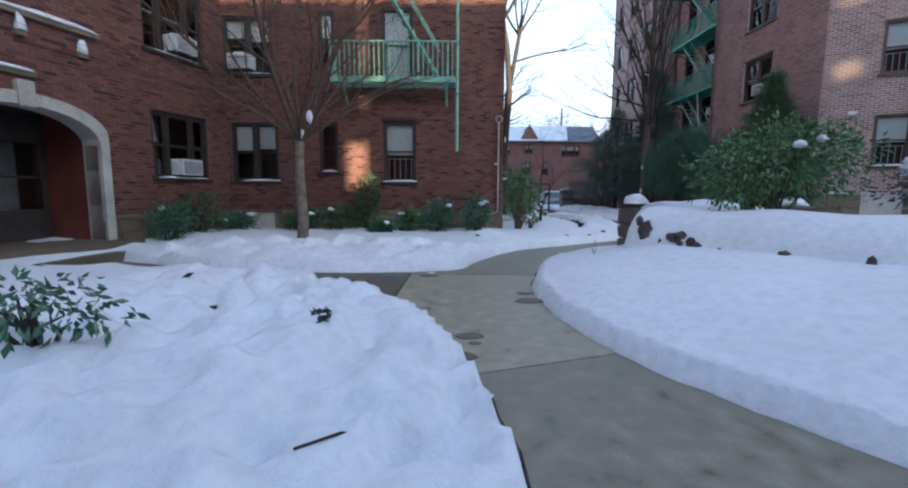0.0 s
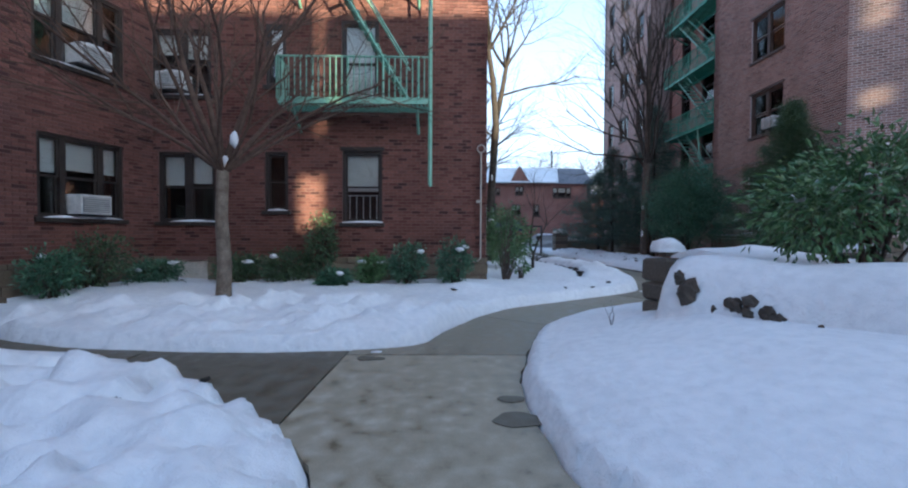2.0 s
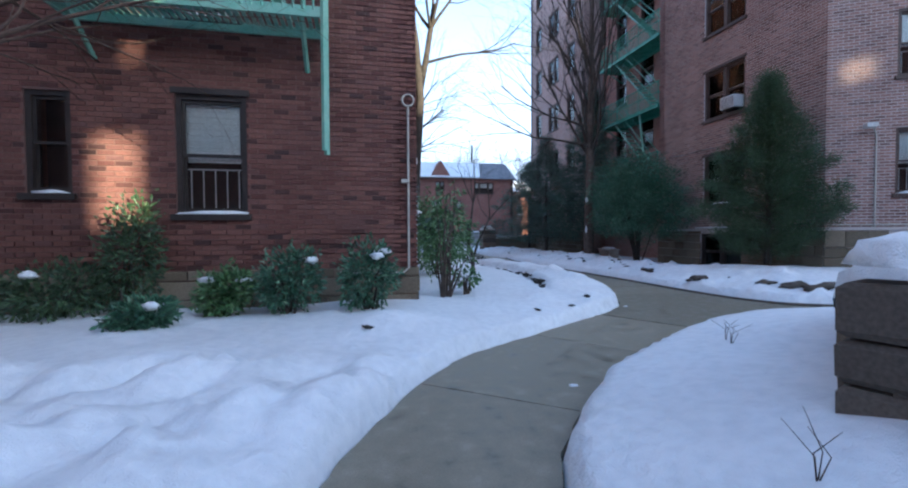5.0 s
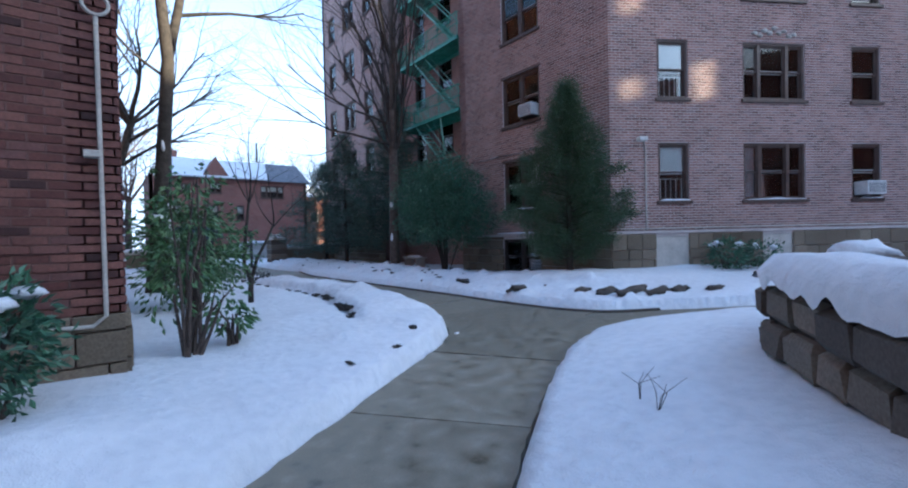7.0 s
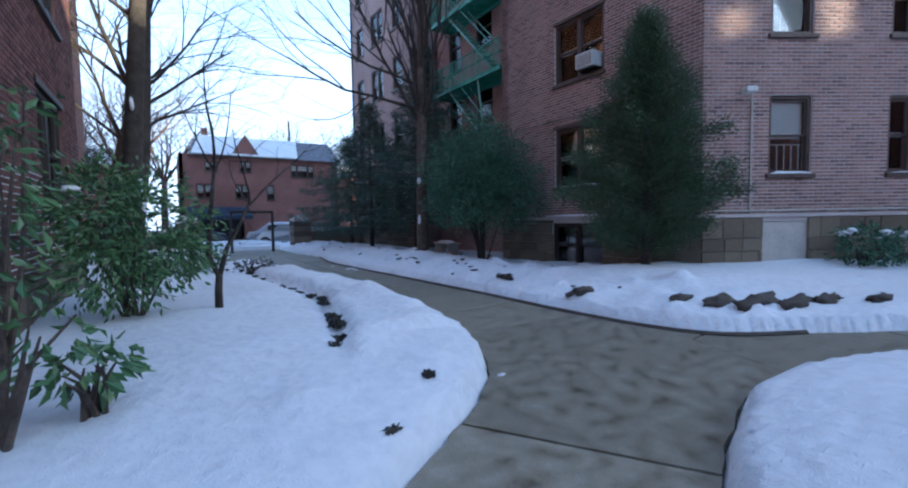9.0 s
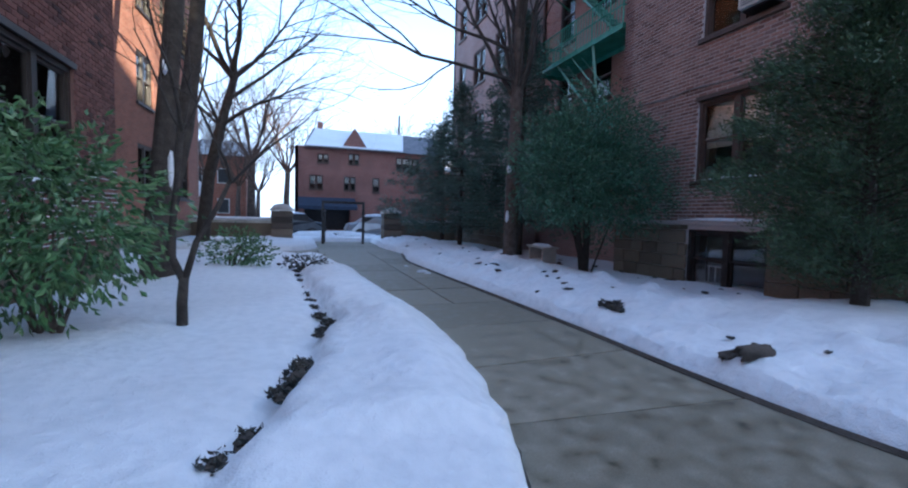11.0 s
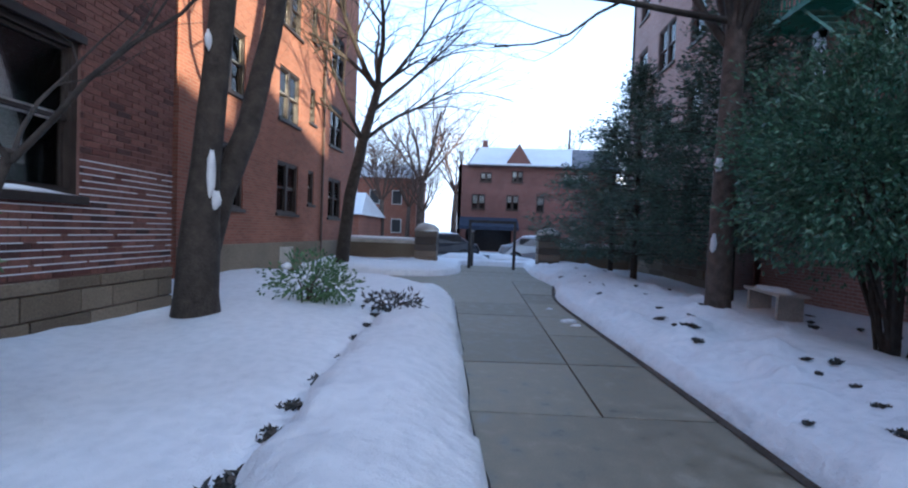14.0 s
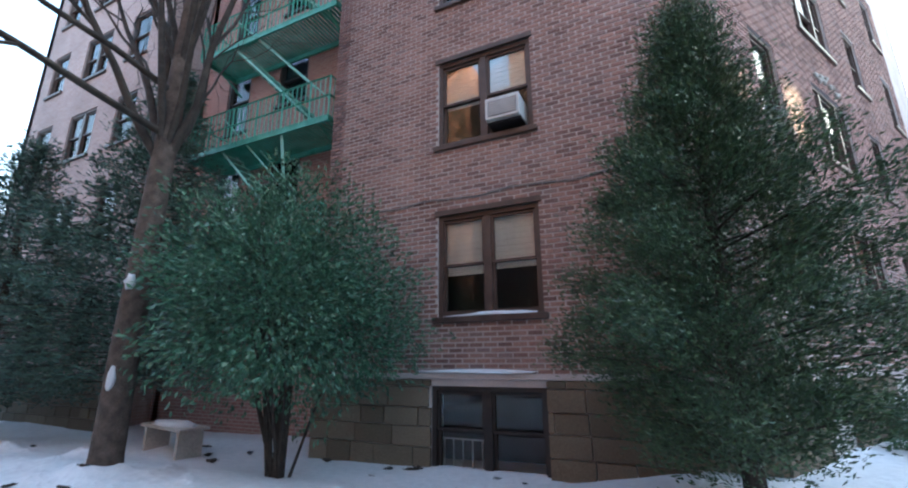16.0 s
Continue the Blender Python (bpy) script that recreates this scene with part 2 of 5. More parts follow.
# ---------------------------------------------------------------- mesh tools
class Build:
    """Gathers boxes, tubes, blobs and leaves into one mesh."""

    def __init__(self):
        self.v, self.f = [], []

    def box(self, x0, x1, y0, y1, z0, z1, c=0.0):
        n = len(self.v)
        if c:
            for z, k in ((z0, c), (z0 + c, 0), (z1 - c, 0), (z1, c)):
                self.v += [(x0 + k, y0 + k, z), (x1 - k, y0 + k, z), (x1 - k, y1 - k, z), (x0 + k, y1 - k, z)]
            self.f.append((n + 3, n + 2, n + 1, n))
            for r in range(3):
                for i in range(4):
                    a, b = n + r * 4 + i, n + r * 4 + (i + 1) % 4
                    self.f.append((a, b, b + 4, a + 4))
            self.f.append((n + 12, n + 13, n + 14, n + 15))
            return self
        self.v += [(x0, y0, z0), (x1, y0, z0), (x1, y1, z0), (x0, y1, z0), (x0, y0, z1), (x1, y0, z1), (x1, y1, z1), (x0, y1, z1)]
        self.f += [tuple(n + i for i in q) for q in ((3, 2, 1, 0), (4, 5, 6, 7), (0, 1, 5, 4), (1, 2, 6, 5), (2, 3, 7, 6), (3, 0, 4, 7))]
        return self

    def ring(self, x0, x1, z0, z1, w, y0, y1):
        """A rectangular frame in one piece."""
        n = len(self.v)
        for y in (y0, y1):
            for k in (0.0, w):
                self.v += [(x0 + k, y, z0 + k), (x1 - k, y, z0 + k), (x1 - k, y, z1 - k), (x0 + k, y, z1 - k)]
        for i in range(4):
            j = (i + 1) % 4
            self.f += [(n + i, n + j, n + 4 + j, n + 4 + i), (n + 8 + j, n + 8 + i, n + 12 + i, n + 12 + j), (n + j, n + i, n + 8 + i, n + 8 + j), (n + 4 + i, n + 4 + j, n + 12 + j, n + 12 + i)]
        return self

    def beam(self, a, b, w, h=None):
        """A square bar from a to b."""
        return self.tube([a, b], [w * 0.71, w * 0.71], 4)

    def tube(self, pts, radii, sides=6, cap=True):
        pts = [Vector(p) for p in pts]
        n0, side = len(self.v), None
        for i, p in enumerate(pts):
            d = (pts[min(i + 1, len(pts) - 1)] - pts[max(i - 1, 0)]).normalized()
            if side is None:
                side = d.orthogonal().normalized()
            side = (side - d * side.dot(d)).normalized()
            up = d.cross(side)
            for k in range(sides):
                a = 2 * math.pi * (k + 0.5) / sides
                self.v.append(tuple(p + (side * math.cos(a) + up * math.sin(a)) * radii[i]))
        for i in range(len(pts) - 1):
            for k in range(sides):
                a, b = n0 + i * sides + k, n0 + i * sides + (k + 1) % sides
                self.f.append((a, b, b + sides, a + sides))
        if cap:
            self.f.append(tuple(n0 + k for k in reversed(range(sides))))
            self.f.append(tuple(len(self.v) - sides + k for k in range(sides)))
        return self

    def blob(self, c, r, rough=0.2, seg=10, rings=6, flat=None):
        """An uneven rounded lump; r is (rx, ry, rz)."""
        n0 = len(self.v)
        off = random.random() * 50
        for i in range(rings + 1):
            th = math.pi * i / rings
            for k in range(seg):
                ph = 2 * math.pi * k / seg
                d = Vector((math.sin(th) * math.cos(ph), math.sin(th) * math.sin(ph), math.cos(th)))
                s = 1 + rough * noise.noise(d * 1.7 + Vector((off, 0, 0)))
                z = d.z * r[2] * s
                if flat is not None:
                    z = max(z, -flat)
                self.v.append((c[0] + d.x * r[0] * s, c[1] + d.y * r[1] * s, c[2] + z))
        for i in range(rings):
            for k in range(seg):
                a, b = n0 + i * seg + k, n0 + i * seg + (k + 1) % seg
                self.f.append((a, a + seg, b + seg, b))
        return self

    def leaf(self, p, d, length, width):
        """A folded leaf of four triangles."""
        d = Vector(d).normalized()
        s = d.cross(Vector((random.uniform(-1, 1), random.uniform(-1, 1), random.uniform(-0.6, 1)))).normalized()
        n, k = len(self.v), d.cross(s) * width * 0.3
        p = Vector(p)
        m = p + d * length * 0.5
        self.v += [tuple(p), tuple(m + s * width / 2 + k), tuple(p + d * length), tuple(m - s * width / 2 + k)]
        self.f += [(n, n + 1, n + 2), (n, n + 2, n + 3)]
        return self

    def mesh(self, name):
        me = bpy.data.meshes.new(name)
        me.from_pydata(self.v, [], self.f)
        me.update()
        return me

    def ob(self, name, material, parent=None, label="", smooth=False, at=None):
        me = self.mesh(name)
        me.materials.append(material)
        if smooth:
            me.polygons.foreach_set("use_smooth", [True] * len(me.polygons))
        o = new(name, me)
        if parent:
            o.parent = parent
        if at is not None:
            o.matrix_basis = at
        return tagged(o, label)


def part(name, build, material, parent, label="", smooth=False):
    return build.ob(name, material, parent, label, smooth)


def thing(name, at, label, category, group="", kind=""):
    e = new(name)
    e.matrix_basis = at
    return tagged(e, label, category, group, kind)


def rnd(a, b):
    return random.uniform(a, b)


# ---------------------------------------------------------------- ground, walk and snow
GRADE = -0.06
Build().box(-150, 150, -60, 240, GRADE - 0.6, GRADE).ob("ground", SNOW)
tagged(bpy.data.objects["ground"], "flat ground under old trodden snow", "ground", kind="structure")

EAST_EDGE = [(4.6, -4), (3.3, 0.7), (2.4, 2.2), (1.62, 3.5), (1.22, 4.9), (1.15, 6.3), (1.34, 7.3), (1.8, 8.6), (2.65, 9.65), (3.45, 10.3), (4.45, 10.95),
             (5.6, 11.6), (7.0, 11.95), (8.5, 11.6), (9.8, 10.9), (12, 9.5), (18, 6)]
FAR_EDGE = [(19, 7.6), (13.5, 10.1), (11, 11.5), (9.4, 12.45), (8.5, 13.0), (8.12, 13.9), (8.0, 15.5), (7.98, 17.2), (7.85, 20.4), (7.72, 23), (7.65, 25.9),
            (8.05, 28.6), (7.8, 32), (7.9, 36)]
WEST_EDGE = [(5.0, 36), (5.0, 31.5), (3.4, 30), (-3, 30), (-3, 28.4), (2.6, 28.2), (4.3, 26.9), (5.25, 25), (5.5, 23), (5.75, 19.6), (5.98, 17.1), (5.85, 15.2),
             (5.62, 14.1), (5.2, 13.45), (4.6, 12.95), (3.8, 12.4), (2.5, 11.5), (1.6, 10.8), (0.95, 9.9), (0.45, 8.9), (0.15, 8.2), (-0.3, 7.9), (-1.6, 7.72),
             (-3, 7.75), (-4.6, 8.0), (-6.9, 8.9)]
NEAR_EDGE = [(-7.0, 7.3), (-4.9, 7.3), (-3.4, 7.12), (-2.25, 6.72), (-1.27, 5.92), (-0.56, 5.3), (-0.2, 4.5), (0.18, 3.35), (0.33, 2.6), (0.34, 1.75), (-0.5, 1.25),
             (-4, 0.9), (-9, 0.7), (-9, -4)]


def rounded(points, n=9):
    out = []
    for i in range(len(points) - 1):
        p = [np.array(points[min(max(i + k, 0), len(points) - 1)], float) for k in (-1, 0, 1, 2)]
        for j in range(n):
            t = j / n
            out.append(0.5 * (2 * p[1] + (p[2] - p[0]) * t + (2 * p[0] - 5 * p[1] + 4 * p[2] - p[3]) * t * t + (3 * p[1] - p[0] - 3 * p[2] + p[3]) * t ** 3))
    return out + [np.array(points[-1], float)]


WALK = np.array(sum((rounded(e) for e in (EAST_EDGE, FAR_EDGE, WEST_EDGE, NEAR_EDGE)), []))

# the banks were cut by shovel: their edges waver
WALK = np.array([(x + 0.028 * noise.noise(Vector((x * 3.1, y * 3.1, 0))) + 0.02 * noise.noise(Vector((x * 9, y * 9, 5))), y + 0.028 * noise.noise(Vector((x * 3.1, y * 3.1, 9))) + 0.02 * noise.noise(Vector((x * 9, y * 9, 14)))) for x, y in WALK])


def walk_distance(px, py):
    """Distance to the edge of the walk: positive on the snow side; and the nearest edge points."""
    best, bx, by = np.full(px.shape, 1e9), np.zeros(px.shape), np.zeros(px.shape)
    inside = np.zeros(px.shape, bool)
    for a, b in zip(WALK, np.roll(WALK, -1, 0)):
        e = b - a
        k = np.clip(((px - a[0]) * e[0] + (py - a[1]) * e[1]) / max(e @ e, 1e-12), 0, 1)
        qx, qy = a[0] + k * e[0], a[1] + k * e[1]
        d = np.hypot(px - qx, py - qy)
        near = d < best
        best, bx, by = np.where(near, d, best), np.where(near, qx, bx), np.where(near, qy, by)
        if abs(e[1]) > 1e-12:
            inside ^= ((a[1] > py) != (b[1] > py)) & (px < a[0] + (py - a[1]) * e[0] / e[1])
    return np.where(inside, -best, best), bx, by


LUMPS = [(rnd(-8, 12), rnd(0, 34), rnd(0.10, 0.34), rnd(-0.03, 0.07)) for _ in range(260)]
LUMPS += [(rnd(-4.4, 0.2), rnd(1.6, 6.8), rnd(0.08, 0.18), rnd(-0.15, 0.10)) for _ in range(900)]
LUMPS += [(rnd(-6, 1), rnd(8.1, 10.2), rnd(0.08, 0.2), rnd(-0.10, 0.10)) for _ in range(420)]
LUMPS += [(rnd(8.1, 10.2), rnd(12, 34), rnd(0.07, 0.22), rnd(-0.08, 0.11)) for _ in range(420)]
LUMPS += [(rnd(4.6, 5.9), rnd(15, 27), rnd(0.08, 0.25), rnd(-0.03, 0.07)) for _ in range(90)]


def snow_height(x, y, d):
    """Height of the snow by place and by distance from the walk's edge."""
    h = 0.17 * np.clip(d / 0.09, 0, 1) ** 0.6 + 0.07 * np.clip((d - 0.05) / 0.35, 0, 1)
    h = h + 0.10 * np.clip((d - 0.3) / 1.8, 0, 1)
    h = h + 0.10 * np.exp(-((d - 0.55) / 0.35) ** 2) * ((x > 4) & (x < 6.2) & (y > 14.5) & (y < 25))
    h = h + 0.10 * np.exp(-((x + 0.9) / 1.1) ** 2 - ((y - 3.6) / 1.4) ** 2)
    h = h + 0.15 * np.exp(-((x - 0.9) / 0.5) ** 2 - ((y - 11.6) / 0.4) ** 2)
    h = h + 0.16 * np.clip((d - 0.2) / 1.6, 0, 1) * (x > 7) * np.clip((y - 12.3) / 1.6, 0, 1)
    ridge = np.interp(y, [13.6, 14.4, 15.0, 15.7, 17.0, 18.7, 20.3, 22.0], [4.1, 4.14, 4.40, 4.52, 4.76, 4.64, 4.50, 4.45]) + 0.05 * np.sin(y * 5.3) + 0.03 * np.sin(y * 12.1)
    along = np.clip((y - 13.7) / 0.9, 0, 1) * np.clip((22.3 - y) / 1.2, 0, 1) * (x < 6.2)
    h = h + along * (0.15 * np.clip((x - ridge) / 0.13, 0, 1) * np.clip(1.25 - (x - ridge) / 1.6, 0, 1) - 0.05 * np.exp(-((x - ridge + 0.06) / 0.09) ** 2))
    east = (x > 1) & (y < 12.3) & (y > -1) & (y < 8.9 + 0.62 * (x - 1)) & (y < 17.2 - 0.6 * x)
    h = h + east * 0.34 * np.clip((d - 0.3) / 1.6, 0, 1) * (1 - 0.5 * np.clip((y - 7.6) / 1.0, 0, 1))
    h = h - 0.30 * np.clip((x - 9.3) / 1.7, 0, 1) * np.clip((y - 16) / 1.5, 0, 1)
    soft = np.clip(d / 0.25, 0, 1)
    for lx, ly, r, a in LUMPS:
        near = (np.abs(x - lx) < 3 * r) & (np.abs(y - ly) < 3 * r)
        if near.any():
            h[near] += (a * soft[near]) * np.exp(-((x[near] - lx) ** 2 + (y[near] - ly) ** 2) / (r * r))
    return h


def snow_field():
    step = 0.085
    xs, ys = np.arange(-9.2, 19.5, step), np.arange(0.0, 36.6, step)
    gx, gy = np.meshgrid(xs, ys)
    wob = 0.05 * np.sin(gx * 5.1 + 1.3 * np.sin(gy * 4.3)) + 0.03 * np.sin(gy * 11 + gx * 7)
    x, y = gx.ravel().copy(), gy.ravel().copy()
    d, bx, by = walk_distance(x, y)
    snap = np.abs(d) < step * 0.78
    x[snap], y[snap] = bx[snap], by[snap]
    d[snap] = 0.0
    h = snow_height(x, y, d) + 0.03 * np.sin(x * 1.7 + y) * np.clip(d, 0, 1) + wob.ravel() * 0.12 * np.clip(d * 2, 0, 1)
    h[d <= 0] = GRADE - 0.02
    nx = len(xs)
    idx = np.arange(len(x)).reshape(gx.shape)
    a, b, c, e = idx[:-1, :-1].ravel(), idx[:-1, 1:].ravel(), idx[1:, 1:].ravel(), idx[1:, :-1].ravel()
    quads = np.stack([a, b, c, e], 1)
    quads = quads[(d[quads] > -0.001).all(1) & (d[quads] > 0).any(1)]
    used = np.unique(quads)
    remap = np.full(len(x), -1)
    remap[used] = np.arange(len(used))
    me = bpy.data.meshes.new("snow_cover")
    me.from_pydata(np.stack([x, y, h], 1)[used].tolist(), [], remap[quads].tolist())
    me.materials.append(SNOW)
    me.polygons.foreach_set("use_smooth", [True] * len(me.polygons))
    return tagged(new("snow_cover", me), "old lumpy snow banks with cut edges along the walk", "snow", kind="stuff")


snow_field()


def snow_at(x, y):
    px, py = np.array([float(x)]), np.array([float(y)])
    d, _, _ = walk_distance(px, py)
    return float(snow_height(px, py, d)[0]) if d[0] > 0 else 0.0


# far snow beyond the garden
Build().box(-60, 12.9, 36.7, 38.4, GRADE, 0.10, 0.03).ob("pavement", SNOW)
tagged(bpy.data.objects["pavement"], "snow-covered street pavement beyond the gate", "pavement", kind="structure")
Build().box(-120, 120, 39.2, 47.5, GRADE, GRADE + 0.02).ob("road", ASPHALT)
tagged(bpy.data.objects["road"], "wet grey asphalt street", "road", kind="structure")


# ---------------------------------------------------------------- buildings
def dust_runs(lo, hi, z, openings):
    runs, x = [], lo
    while x < hi:
        e = min(x + rnd(0.4, 1.6), hi)
        cuts = [(x, e)]
        for o in openings:
            if o[2] - 0.1 < z + 0.08 and o[3] > z:
                cuts = [c for s in cuts for c in ((s[0], min(s[1], o[0])), (max(s[0], o[1]), s[1])) if c[1] - c[0] > 0.05]
        runs += cuts
        x = e + (rnd(0.02, 0.25) if random.random() < 0.5 else 0)
    return runs


def facade(parent, origin, angle, length, height, openings, brick, mortar, base_z=0.0, stone_top=0.0, brick_top=0.0, brick_range=None, far=None, thick=0.35, banded=0.0, dusted=False):
    """A wall with openings cut through it. Local x runs along the wall, local -y faces out."""
    m = pose(*origin, 0, 0, angle)
    xs = sorted({0.0, length, *[o[0] for o in openings], *[o[1] for o in openings]})
    zs = sorted({-0.3, height, *[o[2] for o in openings], *[o[3] for o in openings]})
    wall = Build()
    for x0, x1 in zip(xs, xs[1:]):
        run = None
        for z0, z1 in zip(zs, zs[1:]):
            cx, cz = (x0 + x1) / 2, (z0 + z1) / 2
            solid = not any(o[0] < cx < o[1] and o[2] < cz < o[3] for o in openings)
            if solid:
                run = (run[0], z1) if run else (z0, z1)
            if run and (not solid or z1 == zs[-1]):
                wall.box(x0, x1, 0, thick, run[0], run[1])
                run = None
    w = wall.ob("wall", far or mortar, parent, "", at=m)
    if brick_top > 0:
        lo, hi = brick_range or (0.0, length)
        b, row, z, pitch = Build(), 0, max(stone_top, base_z), 0.222
        dust = Build()
        tall = 0.056 if brick is BRICK_MAUVE else 0.064
        while z < brick_top:
            x = lo - (0.11 if row % 2 else 0.0)
            if dusted and z < banded:
                for c0, c1 in dust_runs(lo, hi, z, openings):
                    dust.box(c0, c1, -0.021, -0.006, z + tall - 0.001, z + tall + 0.010)
            while x < hi:
                x0, x1, zz0, zz1 = max(x, lo), min(x + (0.203 if brick is BRICK_MAUVE else 0.211), hi), z, z + tall
                cuts = [(x0, x1)]
                for o in openings:
                    if o[2] < zz1 - 0.004 and o[3] > zz0 + 0.004:
                        cuts = [c for s in cuts for c in ((s[0], min(s[1], o[0])), (max(s[0], o[1]), s[1])) if c[1] - c[0] > 0.02]
                for c0, c1 in cuts:
                    out = -0.009 - 0.004 * random.random() - ((0.004 if dusted else 0.012) if banded and z < banded and row % 2 else 0)
                    n = len(b.v)
                    b.v += [(c0, 0.01, zz0), (c1, 0.01, zz0), (c1, 0.01, zz1), (c0, 0.01, zz1), (c0 + .003, out, zz0 + .003), (c1 - .003, out, zz0 + .003), (c1 - .003, out, zz1 - .003), (c0 + .003, out, zz1 - .003)]
                    b.f += [(n + 4, n + 5, n + 6, n + 7), (n, n + 1, n + 5, n + 4), (n + 1, n + 2, n + 6, n + 5), (n + 2, n + 3, n + 7, n + 6), (n + 3, n, n + 4, n + 7)]
                x += pitch
            z += 0.075
            row += 1
        bo = b.ob("brickwork", brick, parent, "courses of worn bricks", at=m)
        bo["kind"] = "stuff"
        if dusted:
            dust.ob("course_snow", SNOW, parent, "snow on the proud brick courses", at=m)["kind"] = "stuff"
    if stone_top > 0:
        z, row = -0.1, 0
        while z < stone_top - 0.05:
            h = min(rnd(0.24, 0.34), stone_top - z)
            if stone_top - z - h < 0.1:
                h = stone_top - z
            x = -rnd(0, 0.3)
            while x < length:
                wd = rnd(0.35, 0.75)
                x0, x1 = max(x, 0.0), min(x + wd - 0.015, length)
                cuts = [(x0, x1)]
                for o in openings:
                    if o[2] < z + h and o[3] > z:
                        cuts = [c for s in cuts for c in ((s[0], min(s[1], o[0])), (max(s[0], o[1]), s[1])) if c[1] - c[0] > 0.04]
                for c0, c1 in cuts:
                    if c1 - c0 > 0.03:
                        k = Build().box(c0, c1, -0.035 - 0.02 * random.random(), 0.02, z, z + h - 0.014, 0.008)
                        k.ob("stone", BROWNSTONE, w)
                x += wd
            z += h
    return m


def window(parent, m, x0, x1, z0, z1, lights=1, frame_mat=None, blind=0.5, curtain=False, snow=True, lintel=False, sill_mat=None, deep=0.085, guard=False):
    """A wooden sash window with its panes, blind and sill."""
    fm = frame_mat or FRAME
    w = Build().ring(x0, x1, z0, z1, 0.07, deep - 0.05, deep + 0.08)
    if lights == 3:
        a = (x1 - x0) * 0.25
        spans = [(x0 + 0.07, x0 + a), (x0 + a + 0.1, x1 - a - 0.1), (x1 - a, x1 - 0.07)]
    else:
        u = (x1 - x0 - 0.14 - 0.12 * (lights - 1)) / lights
        spans = [(x0 + 0.07 + i * (u + 0.12), x0 + 0.07 + i * (u + 0.12) + u) for i in range(lights)]
    mid = (z0 + z1) / 2
    wo = w.ob("window", fm, parent, at=m)
    for (a0, a1), (b0, b1) in zip(spans, spans[1:]):
        Build().box(a1, b0, deep - 0.04, deep + 0.075, z0 + 0.07, z1 - 0.07).ob("mullion", fm, wo)
    for a0, a1 in spans:
        for s0, s1, yy in ((z0 + 0.06, mid + 0.02, deep + 0.03), (mid - 0.02, z1 - 0.08, deep - 0.012)):
            sash = Build().ring(a0, a1, s0, s1, 0.038, yy, yy + 0.04)
            sash.ob("sash", fm, wo)
    for a0, a1 in spans:
        for s0, s1, yy in ((z0 + 0.10, mid - 0.05, deep + 0.045), (mid + 0.05, z1 - 0.11, deep + 0.015)):
            g = Build().box(a0 + 0.03, a1 - 0.03, yy, yy + 0.006, s0, s1).ob("pane", GLASS, wo)
            g.visible_shadow = False
        if blind > 0:
            bz = z1 - 0.06 - (z1 - z0) * blind * (1 if lights == 1 else rnd(0.85, 1.1))
            s = Build()
            k = 0
            z = z1 - 0.07
            while z > bz:
                s.box(a0, a1, deep + 0.078 + 0.004 * (k % 2), deep + 0.086 + 0.004 * (k % 2), z - 0.042, z)
                z -= 0.045
                k += 1
            s.ob("blind", BLIND, wo)
        if curtain:
            c = Build()
            n = 18
            for i in range(n + 1):
                u, y = a0 + (a1 - a0) * i / n, deep + 0.10 + 0.018 * math.sin(i * 1.9)
                c.v += [(u, y, z0), (u, y, z1), (u, y + 0.006, z1), (u, y + 0.006, z0)]
            for i in range(n):
                k = 4 * i
                c.f += [(k + q, k + 4 + q, k + 4 + (q + 1) % 4, k + (q + 1) % 4) for q in range(4)]
            c.ob("curtain", CURTAIN, wo)
    if guard:
        a0, a1 = spans[0]
        gd = Build()
        for i in range(5):
            xx = a0 + (a1 - a0) * (i + 0.5) / 5
            gd.box(xx - 0.008, xx + 0.008, deep + 0.06, deep + 0.075, z0 + 0.08, z0 + (z1 - z0) * 0.38)
        gd.box(a0, a1, deep + 0.06, deep + 0.075, z0 + (z1 - z0) * 0.38, z0 + (z1 - z0) * 0.38 + 0.02)
        gd.ob("window_guard", WHITE_METAL, wo)
    Build().box(x0 - 0.06, x1 + 0.06, -0.07, deep - 0.05, z0 - 0.09, z0, 0.008).ob("sill", sill_mat or fm, wo)
    if lintel:
        Build().box(x0 - 0.05, x1 + 0.05, -0.03, deep - 0.05, z1, z1 + 0.09, 0.006).ob("lintel", fm, wo)
    if snow:
        sb = Build()
        k = rnd(0.0, 0.25) * (x1 - x0)
        sb.blob(((x0 + x1) / 2 + k / 2, -0.005, z0), ((x1 - x0) / 2 - k / 2, 0.07, 0.05), 0.5, 14, 6, 0.0)
        sb.ob("sill_snow", SNOW, wo, "strip of snow on the sill", True)
    # near-black sheet paints the unlit room behind the panes
    Build().box(x0 - 0.2, x1 + 0.2, deep + 0.7, deep + 0.72, z0 - 0.2, z1 + 0.2).ob("room_wall", INDOOR_SHADE, wo)
    return wo


def cap(parent, pts, z, name="roof", mat=None):
    b = Build()
    n = len(pts)
    b.v = [(x, y, z) for x, y in pts] + [(x, y, z + 0.4) for x, y in pts]
    b.f = [tuple(reversed(range(n))), tuple(range(n, 2 * n))] + [(i, (i + 1) % n, n + (i + 1) % n, n + i) for i in range(n)]
    b.ob(name, mat or FAR_BRICK, parent)


